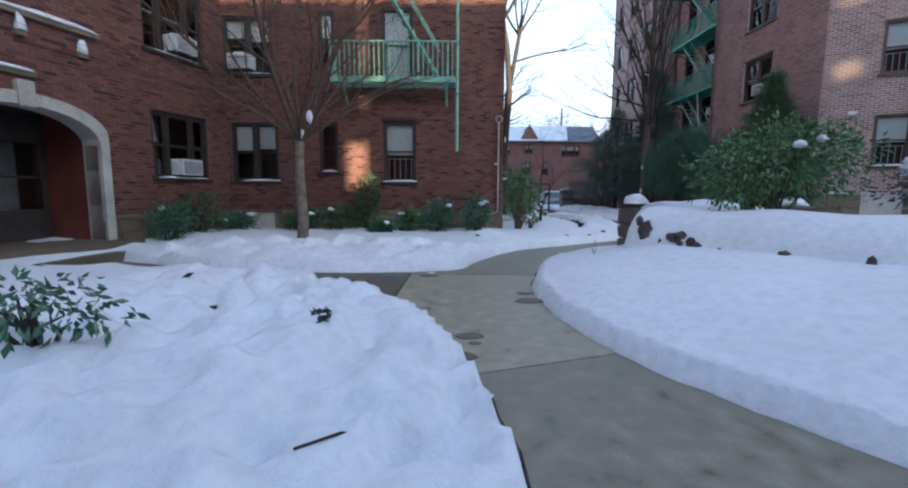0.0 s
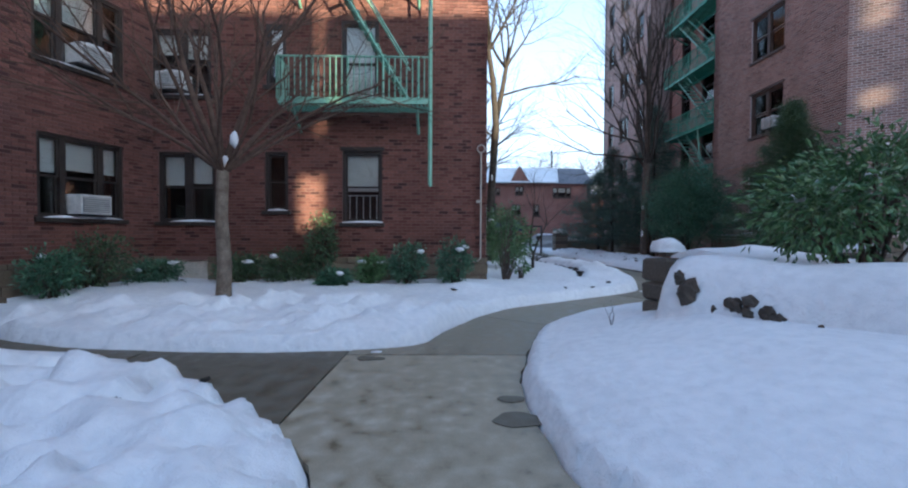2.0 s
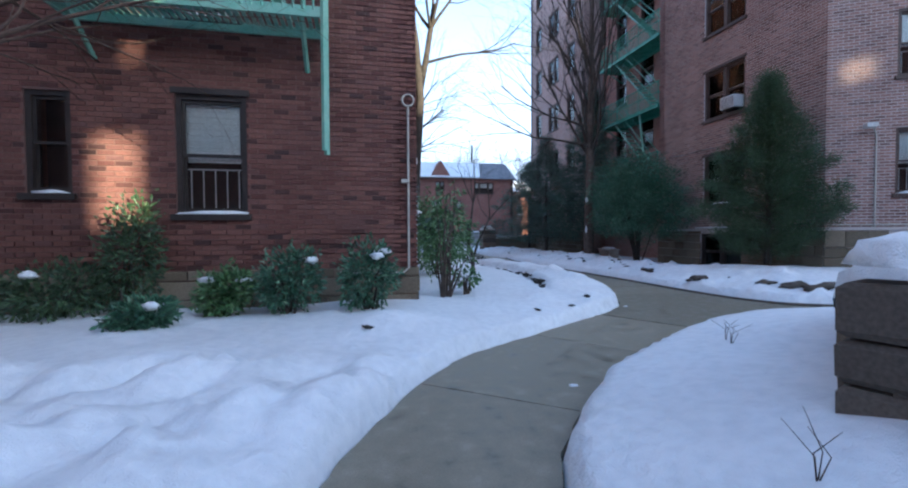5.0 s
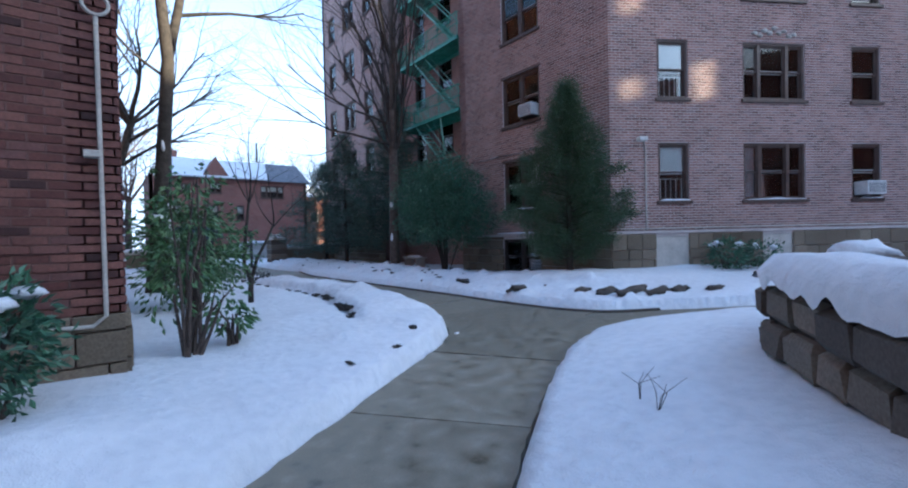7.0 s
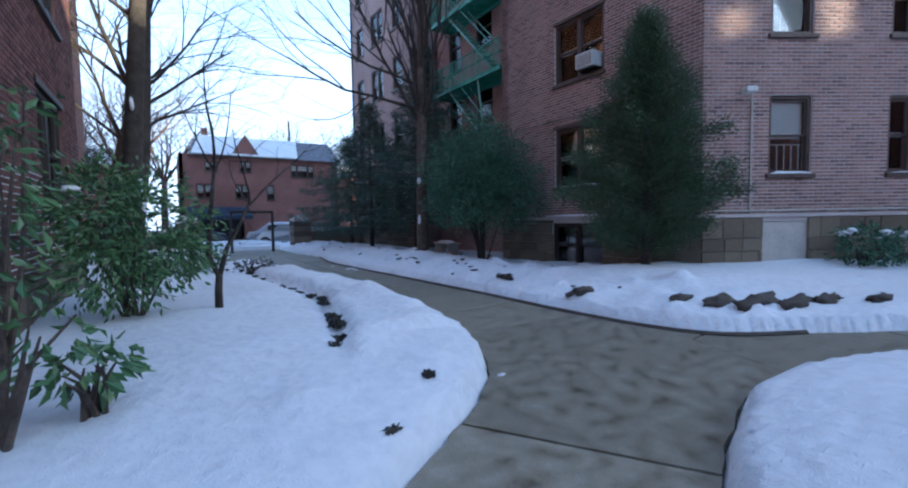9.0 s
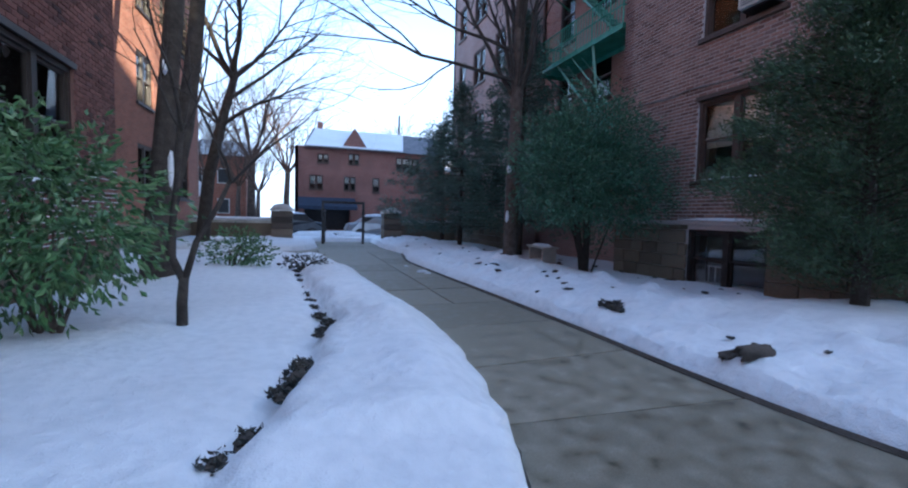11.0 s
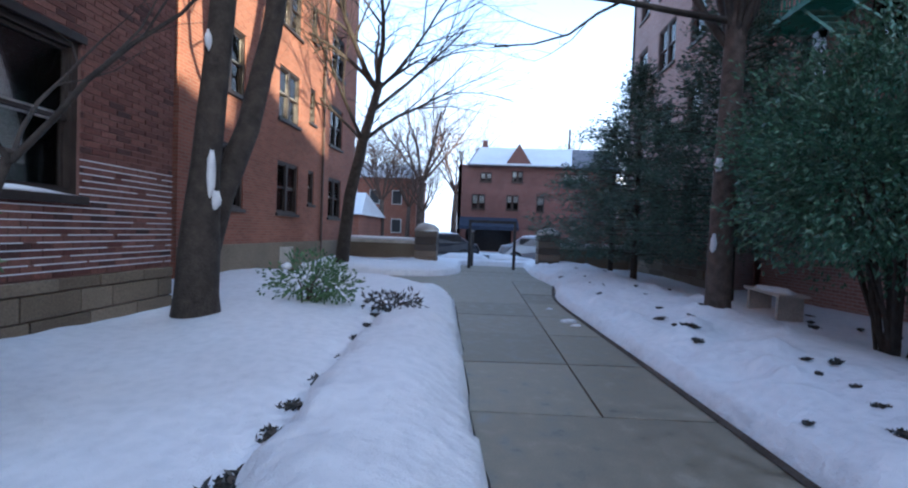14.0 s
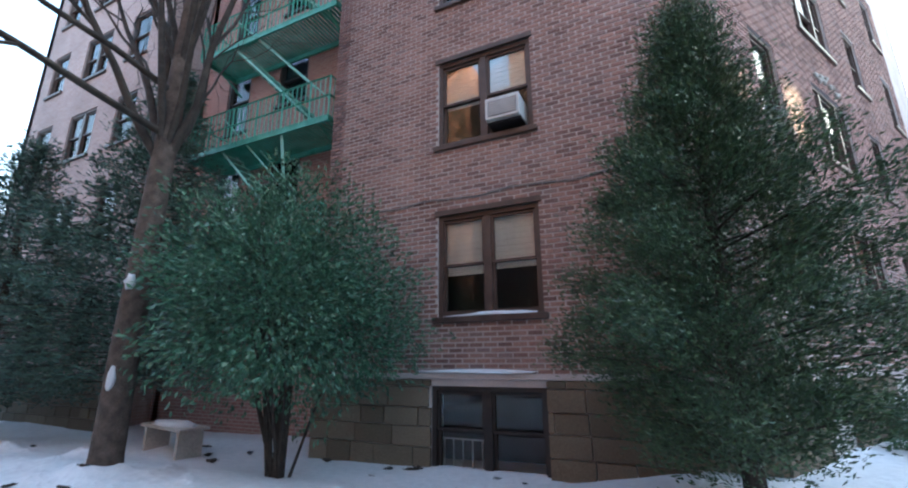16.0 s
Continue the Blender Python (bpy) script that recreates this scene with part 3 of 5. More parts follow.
def plain_walls(parent, pts, z, mat):
    """Plain closing walls between corner points."""
    for (x0, y0), (x1, y1) in zip(pts, pts[1:]):
        L, a = math.hypot(x1 - x0, y1 - y0), math.degrees(math.atan2(y1 - y0, x1 - x0))
        Build().box(0, L, 0, 0.3, -0.3, z).ob("wall", mat, parent, at=pose(x0, y0, 0, 0, 0, a))


ORIGIN = Matrix.Identity(4)
STOREY = 2.87

# --- the red brick house beside the walk
HOUSE_TOP = 16.0
red_house = thing("apartment_building", ORIGIN, "red-brown brick apartment building with a stone base and green fire escape", "building")
FW = [(-2.08, -1.12, 1.70, 3.44, 1), (-3.94, -3.38, 1.98, 3.40, 1), (-6.48, -5.12, 1.70, 3.38, 2), (-6.60, -5.20, 4.72, 6.3, 2), (-3.9, -3.42, 4.98, 6.45, 1), (-2.1, -1.2, 4.55, 6.55, 1)]
FX = -6.62
ops = [(a - FX, b - FX, c, d) for a, b, c, d, _ in FW] + [(-6.3 - FX, -5.3 - FX, 0.25, 0.78)]
mf = facade(red_house, (FX, 13.1, 0), 0, 1.4 - FX, HOUSE_TOP, ops, BRICK_RED, MORTAR_RED, stone_top=0.88, brick_top=9.2, banded=1.55)
for i, (a, b, c, d, n) in enumerate(FW):
    window(red_house, mf, a - FX, b - FX, c, d, n, blind=(0.5, 0.0, 0.45, 0.35, 0.45, 0.9)[i], lintel=i == 0, snow=i != 4, guard=i == 0)
Build().box(-6.3 - FX, -5.3 - FX, 0.06, 0.12, 0.25, 0.78, 0.01).ob("basement_shutter", CREAM, red_house, "pale board over a basement window", at=mf)

SW = [(1.3, 3.0, 1.75, 3.4, 2), (5.2, 6.95, 1.75, 3.4, 2), (1.3, 3.0, 4.62, 6.27, 2), (5.2, 6.95, 4.62, 6.27, 2)]
ms = facade(red_house, (1.4, 13.1, 0), 90, 8.4, HOUSE_TOP, [o[:4] for o in SW], BRICK_RED, MORTAR_RED, stone_top=0.88, brick_top=8.2, banded=2.1, dusted=True)
# blinds drawn this low, and curtains, imitate sky reflected in the lower panes
for a, b, c, d, n in SW:
    window(red_house, ms, a, b, c, d, n, blind=0.9, curtain=True, lintel=True)

# the entrance wing stands at an angle to the front
WING = 76.0
WL = 9.5
wx, wy = -6.60 - WL * math.cos(radians(WING)), 13.1 - WL * math.sin(radians(WING))
WW = [(WL - 2.45, WL - 0.75, 1.72, 3.34, 3), (WL - 2.5, WL - 0.7, 4.72, 6.4, 3), (WL - 6.8, WL - 5.4, 4.9, 6.5, 1)]
AX0, AX1, ASPR, ATOP = WL - 6.3, WL - 3.75, 2.35, 2.95
mw = facade(red_house, (wx, wy, 0), WING, WL, HOUSE_TOP, [o[:4] for o in WW] + [(AX0, AX1, 0.35, ATOP)], BRICK_RED, MORTAR_RED, stone_top=0.88, brick_top=8.0)
for a, b, c, d, n in WW:
    window(red_house, mw, a, b, c, d, n, blind=0.4)
plain_walls(red_house, [(1.4, 21.5), (-14, 21.5), (-14, wy), (wx, wy)], HOUSE_TOP, FAR_BRICK)
cap(red_house, [(1.4, 13.1), (1.4, 21.5), (-14, 21.5), (-14, wy), (wx, wy), (-6.6, 13.1)], HOUSE_TOP)

# --- the mauve brick house across the walk
B2_TOP = 18.5
mauve_house = thing("apartment_building", ORIGIN, "mauve brick apartment building with brown windows and a rough stone base", "building")
AW = []
for k in range(4):
    z = 2.32 + k * STOREY
    AW.append((2.35, 4.02, z, z + 1.63, 2))
LA, LB = 6.5, 15.0
ma = facade(mauve_house, (12.2, 21.75, 0), -90, LA, B2_TOP, [o[:4] for o in AW] + [(2.25, 4.0, 0.12, 1.32)], BRICK_MAUVE, MORTAR_PALE, stone_top=1.42, brick_top=15.5)
for i, (a, b, c, d, n) in enumerate(AW):
    window(mauve_house, ma, a, b, c, d, n, FRAME_BROWN, blind=0.5, snow=i == 0, lintel=True)
window(mauve_house, ma, 2.25, 4.0, 0.12, 1.32, 2, FRAME, blind=0, snow=False, guard=True)
Build().box(0, LA, -0.05, -0.013, 1.42, 1.50, 0.008).ob("string_course", MORTAR_PALE, mauve_house, "pale stone band", at=ma)
B_ANG = -30.0
BW = []
for k in range(4):
    z = 2.32 + k * STOREY
    BW += [(1.42, 2.35, z, z + 1.63, 1), (4.05, 6.05, z, z + 1.63, 3), (7.6, 8.6, z, z + 1.63, 1), (11, 12, z, z + 1.63, 1)]
mb = facade(mauve_house, (12.2, 15.25, 0), B_ANG, LB, B2_TOP, [o[:4] for o in BW] + [(1.30, 2.32, 0.15, 1.33), (4.6, 5.6, 0.15, 1.33)], BRICK_MAUVE, MORTAR_PALE, stone_top=1.42, brick_top=13.0, brick_range=(0, 12.6))
for i, (a, b, c, d, n) in enumerate(BW):
    window(mauve_house, mb, a, b, c, d, n, FRAME_BROWN, blind=0.5 if n == 1 else (0.0 if i < 4 else 0.8), curtain=n == 3 and i < 4, snow=i < 4, guard=n == 1)
for a, b in ((1.30, 2.32), (4.6, 5.6)):
    Build().box(a, b, 0.02, 0.08, 0.15, 1.33, 0.01).ob("basement_shutter", CREAM, mauve_house, "cream painted board over a basement opening", at=mb)
Build().box(0, LB, -0.05, -0.013, 1.42, 1.50, 0.008).ob("string_course", MORTAR_PALE, mauve_house, "pale stone band", at=mb)
orn = thing("wall_ornament", mb, "pale carved stone swag above the three-light window", "ornament")
for k in range(9):
    u = (k - 4) / 4
    part("swag", Build().blob((5.05 + 0.62 * u, -0.03, 7.02 + 0.16 * (1 - abs(u)) + 0.05 * math.cos(k * 3.1)), (0.10, 0.04, 0.055), 0.4, 8, 6), LIMESTONE, orn, "", True)
# recess behind the fire escape
CW = [(1.2, 2.1, 0.9 + k * STOREY + 1.1, 0.9 + k * STOREY + 3.1, 1) for k in range(5)] + [(3.2, 4.2, 0.9 + k * STOREY + 1.5, 0.9 + k * STOREY + 3.0, 1) for k in range(5)]
mc = facade(mauve_house, (13.4, 28.0, 0), -90, 6.25, B2_TOP, [o[:4] for o in CW], BRICK_MAUVE, MORTAR_PALE, far=FAR_MAUVE)
for a, b, c, d, n in CW:
    window(mauve_house, mc, a, b, c, d, n, FRAME, blind=0.4, snow=False)
ex, ey = 12.2 + LB * math.cos(radians(B_ANG)), 15.25 + LB * math.sin(radians(B_ANG))
# unseen rear walls, run on to x 31 to shade the gabled house
plain_walls(mauve_house, [(ex, ey), (ex + 5, ey + 9), (31, 24), (31, 30), (20.4, 30), (20.4, 28.1), (13.4, 28.1)], B2_TOP, FAR_MAUVE)
plain_walls(mauve_house, [(13.75, 21.75), (12.2, 21.75)], B2_TOP, FAR_MAUVE)
cap(mauve_house, [(12.2, 15.25), (ex, ey), (ex + 5, ey + 9), (31, 24), (31, 28.1), (13.4, 28.1), (13.4, 21.75), (12.2, 21.75)], B2_TOP, mat=FAR_MAUVE)

# --- the sunlit house further along
sunlit_house = thing("apartment_building", ORIGIN, "orange-red brick apartment building with sun on its upper storeys", "building")
TW = []
for k in range(5):
    z = 1.9 + k * STOREY
    TW += [(1.2, 2.4, z, z + 1.6, 2), (4.2, 5.6, z, z + 1.6, 2), (6.4, 6.9, z + 0.4, z + 1.6, 1), (8.3, 9.7, z, z + 1.6, 2)]
mt = facade(sunlit_house, (-0.5, 24.3, 0), 88, 11.4, 17, [o[:4] for o in TW] + [(4.3, 5.2, 0.3, 0.8)], BRICK_RED, MORTAR_RED, far=FAR_BRICK)
for a, b, c, d, n in TW:
    window(sunlit_house, mt, a, b, c, d, n, FRAME, blind=0.45, snow=False)
Build().box(0, 11.4, -0.08, -0.002, -0.2, 1.0, 0.02).ob("stone_base", BROWNSTONE, sunlit_house, "grey stone base course", at=mt)
Build().box(4.3, 5.2, -0.1, -0.081, 0.35, 0.85).ob("basement_shutter", CREAM, sunlit_house, at=mt)
Build().tube([(7.5, -0.08, 0.2), (7.5, -0.08, 16.5)], [0.05, 0.05], 8).ob("downpipe", FRAME_BROWN, sunlit_house, "rust-brown downpipe", at=mt)
plain_walls(sunlit_house, [(-0.1, 35.7), (-12, 35.7), (-12, 24.3), (-0.5, 24.3)], 17, FAR_BRICK)
cap(sunlit_house, [(-0.5, 24.3), (-0.1, 35.7), (-12, 35.7), (-12, 24.3)], 17)

# --- far wing of the mauve house, past the recess
far_wing = thing("apartment_building", ORIGIN, "pale mauve brick apartment wing beyond the fire escape", "building")
PW = []
for k in range(6):
    z = 2.0 + k * STOREY
    PW += [(x, x + w, z, z + 1.6, n) for x, w, n in ((0.9, 1.0, 1), (3.0, 1.5, 2), (5.6, 1.0, 1))]
mp = facade(far_wing, (12.3, 35.8, 0), -90, 7.6, 19.5, [o[:4] for o in PW], BRICK_MAUVE, MORTAR_PALE, stone_top=1.42, far=PALE_BRICK)
for a, b, c, d, n in PW:
    window(far_wing, mp, a, b, c, d, n, FRAME_BROWN, blind=0.5, snow=False)
plain_walls(far_wing, [(12.3, 28.2), (20, 28.2), (20, 35.8), (12.3, 35.8)], 19.5, PALE_BRICK)
cap(far_wing, [(12.3, 28.2), (20, 28.2), (20, 35.8), (12.3, 35.8)], 19.5, mat=PALE_BRICK)

# --- gabled house at the end of the view
gabled_house = thing("gabled_house", ORIGIN, "red brick gabled house with snow on its slate roof", "house")
GW = [(1.2, 2.4, 3.6, 4.9, 2), (4.2, 5.3, 3.6, 4.9, 2), (6.8, 7.5, 3.5, 4.9, 1), (1.9, 2.9, 6.0, 6.8, 2), (4.6, 5.6, 6.0, 7.0, 2), (9.0, 11.2, 5.7, 6.9, 3)]
GX = 3.8
mg = facade(gabled_house, (GX, 54, 0), 0, 13.5, 7.4, [o[:4] for o in GW] + [(0.8, 4.8, 0.0, 2.3)], BRICK_RED, MORTAR_RED, far=GABLE_BRICK)
for a, b, c, d, n in GW:
    window(gabled_house, mg, a, b, c, d, n, FRAME_BROWN, blind=0.5, snow=False)
Build().box(0.8, 4.8, 1.2, 1.3, -0.1, 2.3).ob("garage_door", BLACK, gabled_house, "dark recessed doorway", at=mg)
rf = Build()
rf.v = [(0.9 - 0.2, -0.4, 7.3), (13.8, -0.4, 7.3), (13.8, 4, 9.7), (1.6, 4, 9.7), (0.7, 8.4, 7.3), (13.8, 8.4, 7.3)]
rf.f = [(0, 1, 2, 3), (3, 2, 5, 4), (0, 3, 4), (1, 5, 2)]
rf.ob("roof", SLATE, gabled_house, at=mg)
rs = Build()
rs.v = [(0.9, -0.35, 7.40), (9.6, -0.35, 7.40), (10.4, 3.6, 9.56), (1.8, 3.6, 9.56)]
rs.v += [(x, y, z + 0.09) for x, y, z in rs.v]
rs.f = [(3, 2, 1, 0), (4, 5, 6, 7), (0, 1, 5, 4), (1, 2, 6, 5), (2, 3, 7, 6), (3, 0, 4, 7)]
rs.ob("roof_snow", SNOW, gabled_house, "thin melting snow on the slates", at=mg)
gb = Build()
gb.v = [(3.7, -0.15, 7.0), (6.6, -0.15, 7.0), (5.15, -0.15, 9.3), (3.7, 3, 7.0), (6.6, 3, 7.0), (5.15, 3, 9.3)]
gb.f = [(0, 1, 2), (5, 4, 3), (0, 2, 5, 3), (1, 4, 5, 2)]
gb.ob("gable", GABLE_BRICK, gabled_house, at=mg)
Build().box(2.0, 2.5, 3.6, 4.2, 9.2, 10.3).ob("chimney", GABLE_BRICK, gabled_house, at=mg)
aw = Build()
aw.v = [(0.3, -2.4, 2.1), (5.2, -2.4, 2.1), (5.2, -0.05, 2.9), (0.3, -0.05, 2.9), (0.3, -2.4, 1.8), (5.2, -2.4, 1.8), (5.2, -2.3, 1.8), (0.3, -2.3, 1.8)]
aw.f = [(0, 1, 2, 3), (4, 5, 1, 0)]
aw.ob("awning", AWNING, gabled_house, "dark blue canvas awning", at=mg)
plain_walls(gabled_house, [(GX + 13.5, 54), (GX + 13.5, 62), (GX, 62), (GX, 54)], 7.4, GABLE_BRICK)

# unseen walls added behind the walker: they shade the court from the low sun
court_sun_blocker = thing("apartment_building", ORIGIN, "unseen added brick wall that blocks the low sun, gapped for sun patches", "building")
# heights set the shadow line; low stretches let sun patches onto the facades
for xa, xb, top in ((-30, 15.85, 14.5), (15.85, 16.75, 9.3), (16.75, 22, 14.5), (22, 28, 15.5), (28, 32.5, 17.5), (32.5, 32.9, 20.0), (32.9, 33.45, 13.5), (33.45, 34.0, 20.0), (34.0, 34.6, 13.2), (34.6, 52, 20.0)):
    Build().box(xa, xb, -14.5, -14, -0.3, top).ob("wall", FAR_BRICK, court_sun_blocker)
# pieces above the gaps trim the sun patches
for xa, xb, za, zb in ((15.85, 16.75, 10.75, 11.6), (15.85, 16.3, 11.6, 14.5), (32.9, 33.45, 14.15, 15.8), (32.9, 33.45, 16.9, 20.0), (34.0, 34.6, 14.35, 20.0)):
    Build().box(xa, xb, -14.5, -14, za, zb).ob("wall", FAR_BRICK, court_sun_blocker)
# unseen block added only to cast shade over the far houses
east_sun_blocker = thing("apartment_building", ORIGIN, "unseen added brick block that keeps the low sun off the far houses", "building")
plain_walls(east_sun_blocker, [(32, 38), (32, 26), (52, 26), (52, 38), (32, 38)], 34, FAR_MAUVE)
cap(east_sun_blocker, [(32, 26), (52, 26), (52, 38), (32, 38)], 34, mat=FAR_MAUVE)


# ---------------------------------------------------------------- the walk's slabs
from mathutils.geometry import delaunay_2d_cdt


def cut_slabs():
    path = tagged(new("walk_bed", Build().box(-7.5, 19, -4, 36, GRADE - 0.1, GRADE + 0.004).mesh("walk_bed")), "dark gravel bed under the concrete walk", "path", kind="structure")
    path.data.materials.append(EARTH)
    bm = bmesh.new()
    flat = delaunay_2d_cdt([Vector((float(x), float(y))) for x, y in WALK], [], [list(range(len(WALK)))], 1, 1e-6)
    corners = [bm.verts.new((p.x, p.y, 0.0)) for p in flat[0]]
    for f in flat[2]:
        bm.faces.new([corners[i] for i in f])
    lines = [((0.8, 3.6), 20, (-2, 0, 4, 5)), ((0.2, 7.6), 0, (-0.79, 6, 2.5, 9)), ((-0.79, 6.5), 88, (-2, 4.5, 0.2, 8.0)), ((-3.2, 7.5), 90, (-5, 7, -2, 8.5)), ((-5.3, 7.5), 84, (-7, 7, -4, 9.5)),
             ((1.6, 9.7), -38, (-0.2, 8.5, 4, 11.5)), ((3.3, 11.2), -52, (1.5, 9.6, 5, 13)), ((4.9, 12.3), -58, (3.4, 10.6, 7, 14)), ((7.2, 13.0), 8, (5.2, 12.2, 9, 14.2)),
             ((7.6, 12.0), 70, (5.5, 10, 9.5, 13.3)), ((10, 11.4), 62, (8.8, 9, 12, 13)), ((6.8, 14.92), -3, (5, 13.4, 9, 16)), ((6.9, 22), 90, (5, 18, 8, 31)), ((1.2, 1.6), 12, (-3, -1, 4, 3))]
    lines += [((7, 16.2 + 1.5 * k), 4 - (k % 3), (5, 14.5, 9, 37)) for k in range(13)]
    for (px, py), ang, (x0, y0, x1, y1) in lines:
        c, s = math.cos(radians(ang)), math.sin(radians(ang))
        cutres = bmesh.ops.bisect_plane(bm, geom=bm.verts[:] + bm.edges[:] + bm.faces[:], plane_co=(px, py, 0), plane_no=(-s, c, 0), dist=1e-5)
        for e in cutres["geom_cut"]:
            if isinstance(e, bmesh.types.BMEdge):
                mid = (e.verts[0].co + e.verts[1].co) / 2
                if x0 < mid.x < x1 and y0 < mid.y < y1:
                    e.seam = True
    left, k = set(bm.faces), 0
    while left:
        f = left.pop()
        stack, group = [f], [f]
        while stack:
            q = stack.pop()
            for e in q.edges:
                if not e.seam:
                    for o in e.link_faces:
                        if o in left:
                            left.remove(o)
                            stack.append(o)
                            group.append(o)
        verts = list({v for q in group for v in q.verts})
        c = sum((v.co for v in verts), Vector()) / len(verts)
        if max((v.co - c).length for v in verts) < 0.15:
            continue
        push = {v: Vector() for v in verts}
        for q in group:
            for e in q.edges:
                if e.seam:
                    a, z = e.verts
                    side = (z.co - a.co).cross(Vector((0, 0, 1))).normalized()
                    if side.dot(q.calc_center_median() - a.co) < 0:
                        side.negate()
                    for v in (a, z):
                        push[v] = side if push[v].length < 0.1 else (push[v] + side).normalized()
        dz = rnd(-0.003, 0.004)
        idx = {v: i for i, v in enumerate(verts)}
        b = Build()
        b.v = [(v.co.x + push[v].x * 0.011, v.co.y + push[v].y * 0.011, dz) for v in verts]
        n = len(verts)
        b.v += [(x, y, GRADE + 0.006) for x, y, _ in b.v]
        b.f = [tuple(idx[v] for v in q.verts) for q in group]
        for q in group:
            for lp in q.loops:
                e = lp.edge
                if e.seam or len(e.link_faces) == 1:
                    i, j = idx[lp.vert], idx[lp.link_loop_next.vert]
                    b.f.append((j, i, i + n, j + n))
        b.ob("slab", WET_CONCRETE if c.x < -0.9 and c.y > 4 else DAMP_CONCRETE if c.y < 2.5 or c.y > 7.6 else CONCRETE, path)
    bm.free()


cut_slabs()

# low edging and wet blots on the walk
kerb = Build()
for a, b2 in zip(rounded(FAR_EDGE[3:12], 4), rounded(FAR_EDGE[3:12], 4)[1:]):
    kerb.tube([(a[0] - 0.01, a[1], 0.01), (b2[0] - 0.01, b2[1], 0.01)], [0.035, 0.035], 4)
kerb.ob("kerb", EARTH)
tagged(bpy.data.objects["kerb"], "low dark edging along the walk", "kerb", kind="structure")
for x, y, r in ((0.15, 4.29, 0.12), (0.2, 4.08, 0.05), (0.04, 3.73, 0.13), (-0.44, 7.43, 0.13), (1.03, 5.75, 0.17), (1.03, 6.19, 0.1)):
    blot = Build().tube([(0, 0, 0.0), (0, 0, 0.004)], [r, r * 0.98], 26)
    blot.v = [(a * (1.25 + 0.35 * noise.noise(Vector((a * 6, b * 6, x)))), b * (0.8 + 0.35 * noise.noise(Vector((a * 6, b * 6, y)))), c) for a, b, c in blot.v]
    tagged(blot.ob("wet_patch", WET_CONCRETE, at=pose(x, y, 0.005)), "dark wet blot on the grey concrete walk", "puddle", "wet blots")

# ---------------------------------------------------------------- entrance
ent = Build()
cx, hw = (AX0 + AX1) / 2, (AX1 - AX0) / 2
curve = [(cx - hw, 0.35)] + [(cx - hw * math.cos(a), ASPR + (ATOP - ASPR) * math.sin(a)) for a in [math.pi * k / 16 for k in range(17)]] + [(cx + hw, 0.35)]
entrance = thing("entrance_arch", mw, "pale limestone arch round the dark entrance doorway", "archway")
for i in range(len(curve) - 1):
    (xa, za), (xb, zb) = curve[i], curve[i + 1]
    oa, ob_ = [(cx + (x - cx) * 1.14, 0.35 + (z - 0.35) * 1.085) for x, z in ((xa, za), (xb, zb))]
    b = Build()
    b.v = [(xa, -0.11, za), (xb, -0.11, zb), (ob_[0], -0.11, ob_[1]), (oa[0], -0.11, oa[1]), (xa, 0.4, za), (xb, 0.4, zb), (ob_[0], 0.0, ob_[1]), (oa[0], 0.0, oa[1])]
    b.f = [(0, 1, 2, 3), (5, 4, 7, 6), (1, 0, 4, 5), (3, 2, 6, 7), (0, 3, 7, 4), (2, 1, 5, 6)]
    part("arch_stone", b, LIMESTONE, entrance)
part("keystone", Build().box(cx - 0.13, cx + 0.13, -0.16, -0.02, ATOP - 0.05, ATOP + 0.42, 0.02), LIMESTONE, entrance)
sp = Build()
for i in range(1, 17):
    (xa, za), (xb, zb) = curve[i], curve[i + 1]
    sp.box(xa, xb, 0.02, 0.3, max(za, zb), ATOP + 0.01)
part("spandrel", sp, MORTAR_RED, entrance)
part("vestibule_wall", Build().box(AX1 + 0.02, AX1 + 0.08, 0.4, 1.9, 0.3, 3.0), DOOR_RED, entrance, "dark red painted side wall")
part("vestibule_wall", Build().box(AX0 - 0.08, AX0 - 0.02, 0.4, 1.9, 0.3, 3.0), DOOR_RED, entrance)
# ceiling coloured near-black, with the vestibule's shade painted in
part("vestibule_ceiling", Build().box(AX0 - 0.08, AX1 + 0.08, 0.4, 1.9, 3.0, 3.1), INDOOR_SHADE, entrance)
part("vestibule_floor", Build().box(AX0 - 0.08, AX1 + 0.08, 0.0, 1.9, 0.24, 0.345), BROWNSTONE, entrance)
door = part("door", Build().box(AX0 - 0.02, AX0 + 0.1, 1.5, 1.58, 0.345, 3.0).box(AX1 - 0.1, AX1 + 0.02, 1.5, 1.58, 0.345, 3.0).box(AX0 + 0.1, AX1 - 0.1, 1.5, 1.58, 2.4, 3.0)
            .box(cx - 0.1, cx + 0.1, 1.5, 1.58, 0.345, 2.4).box(AX0 + 0.1, cx - 0.1, 1.5, 1.58, 0.345, 1.0).box(cx + 0.1, AX1 - 0.1, 1.5, 1.58, 0.345, 1.0), FRAME, entrance, "dark painted double door with glass lights")
for x0, x1 in ((AX0 + 0.1, cx - 0.1), (cx + 0.1, AX1 - 0.1)):
    for z0, z1 in ((1.0, 1.66), (1.70, 2.4)):
        part("pane", Build().box(x0, x1, 1.53, 1.54, z0, z1), GLASS, door)
    part("glazing_bar", Build().box(x0, x1, 1.51, 1.56, 1.66, 1.70), FRAME, door)
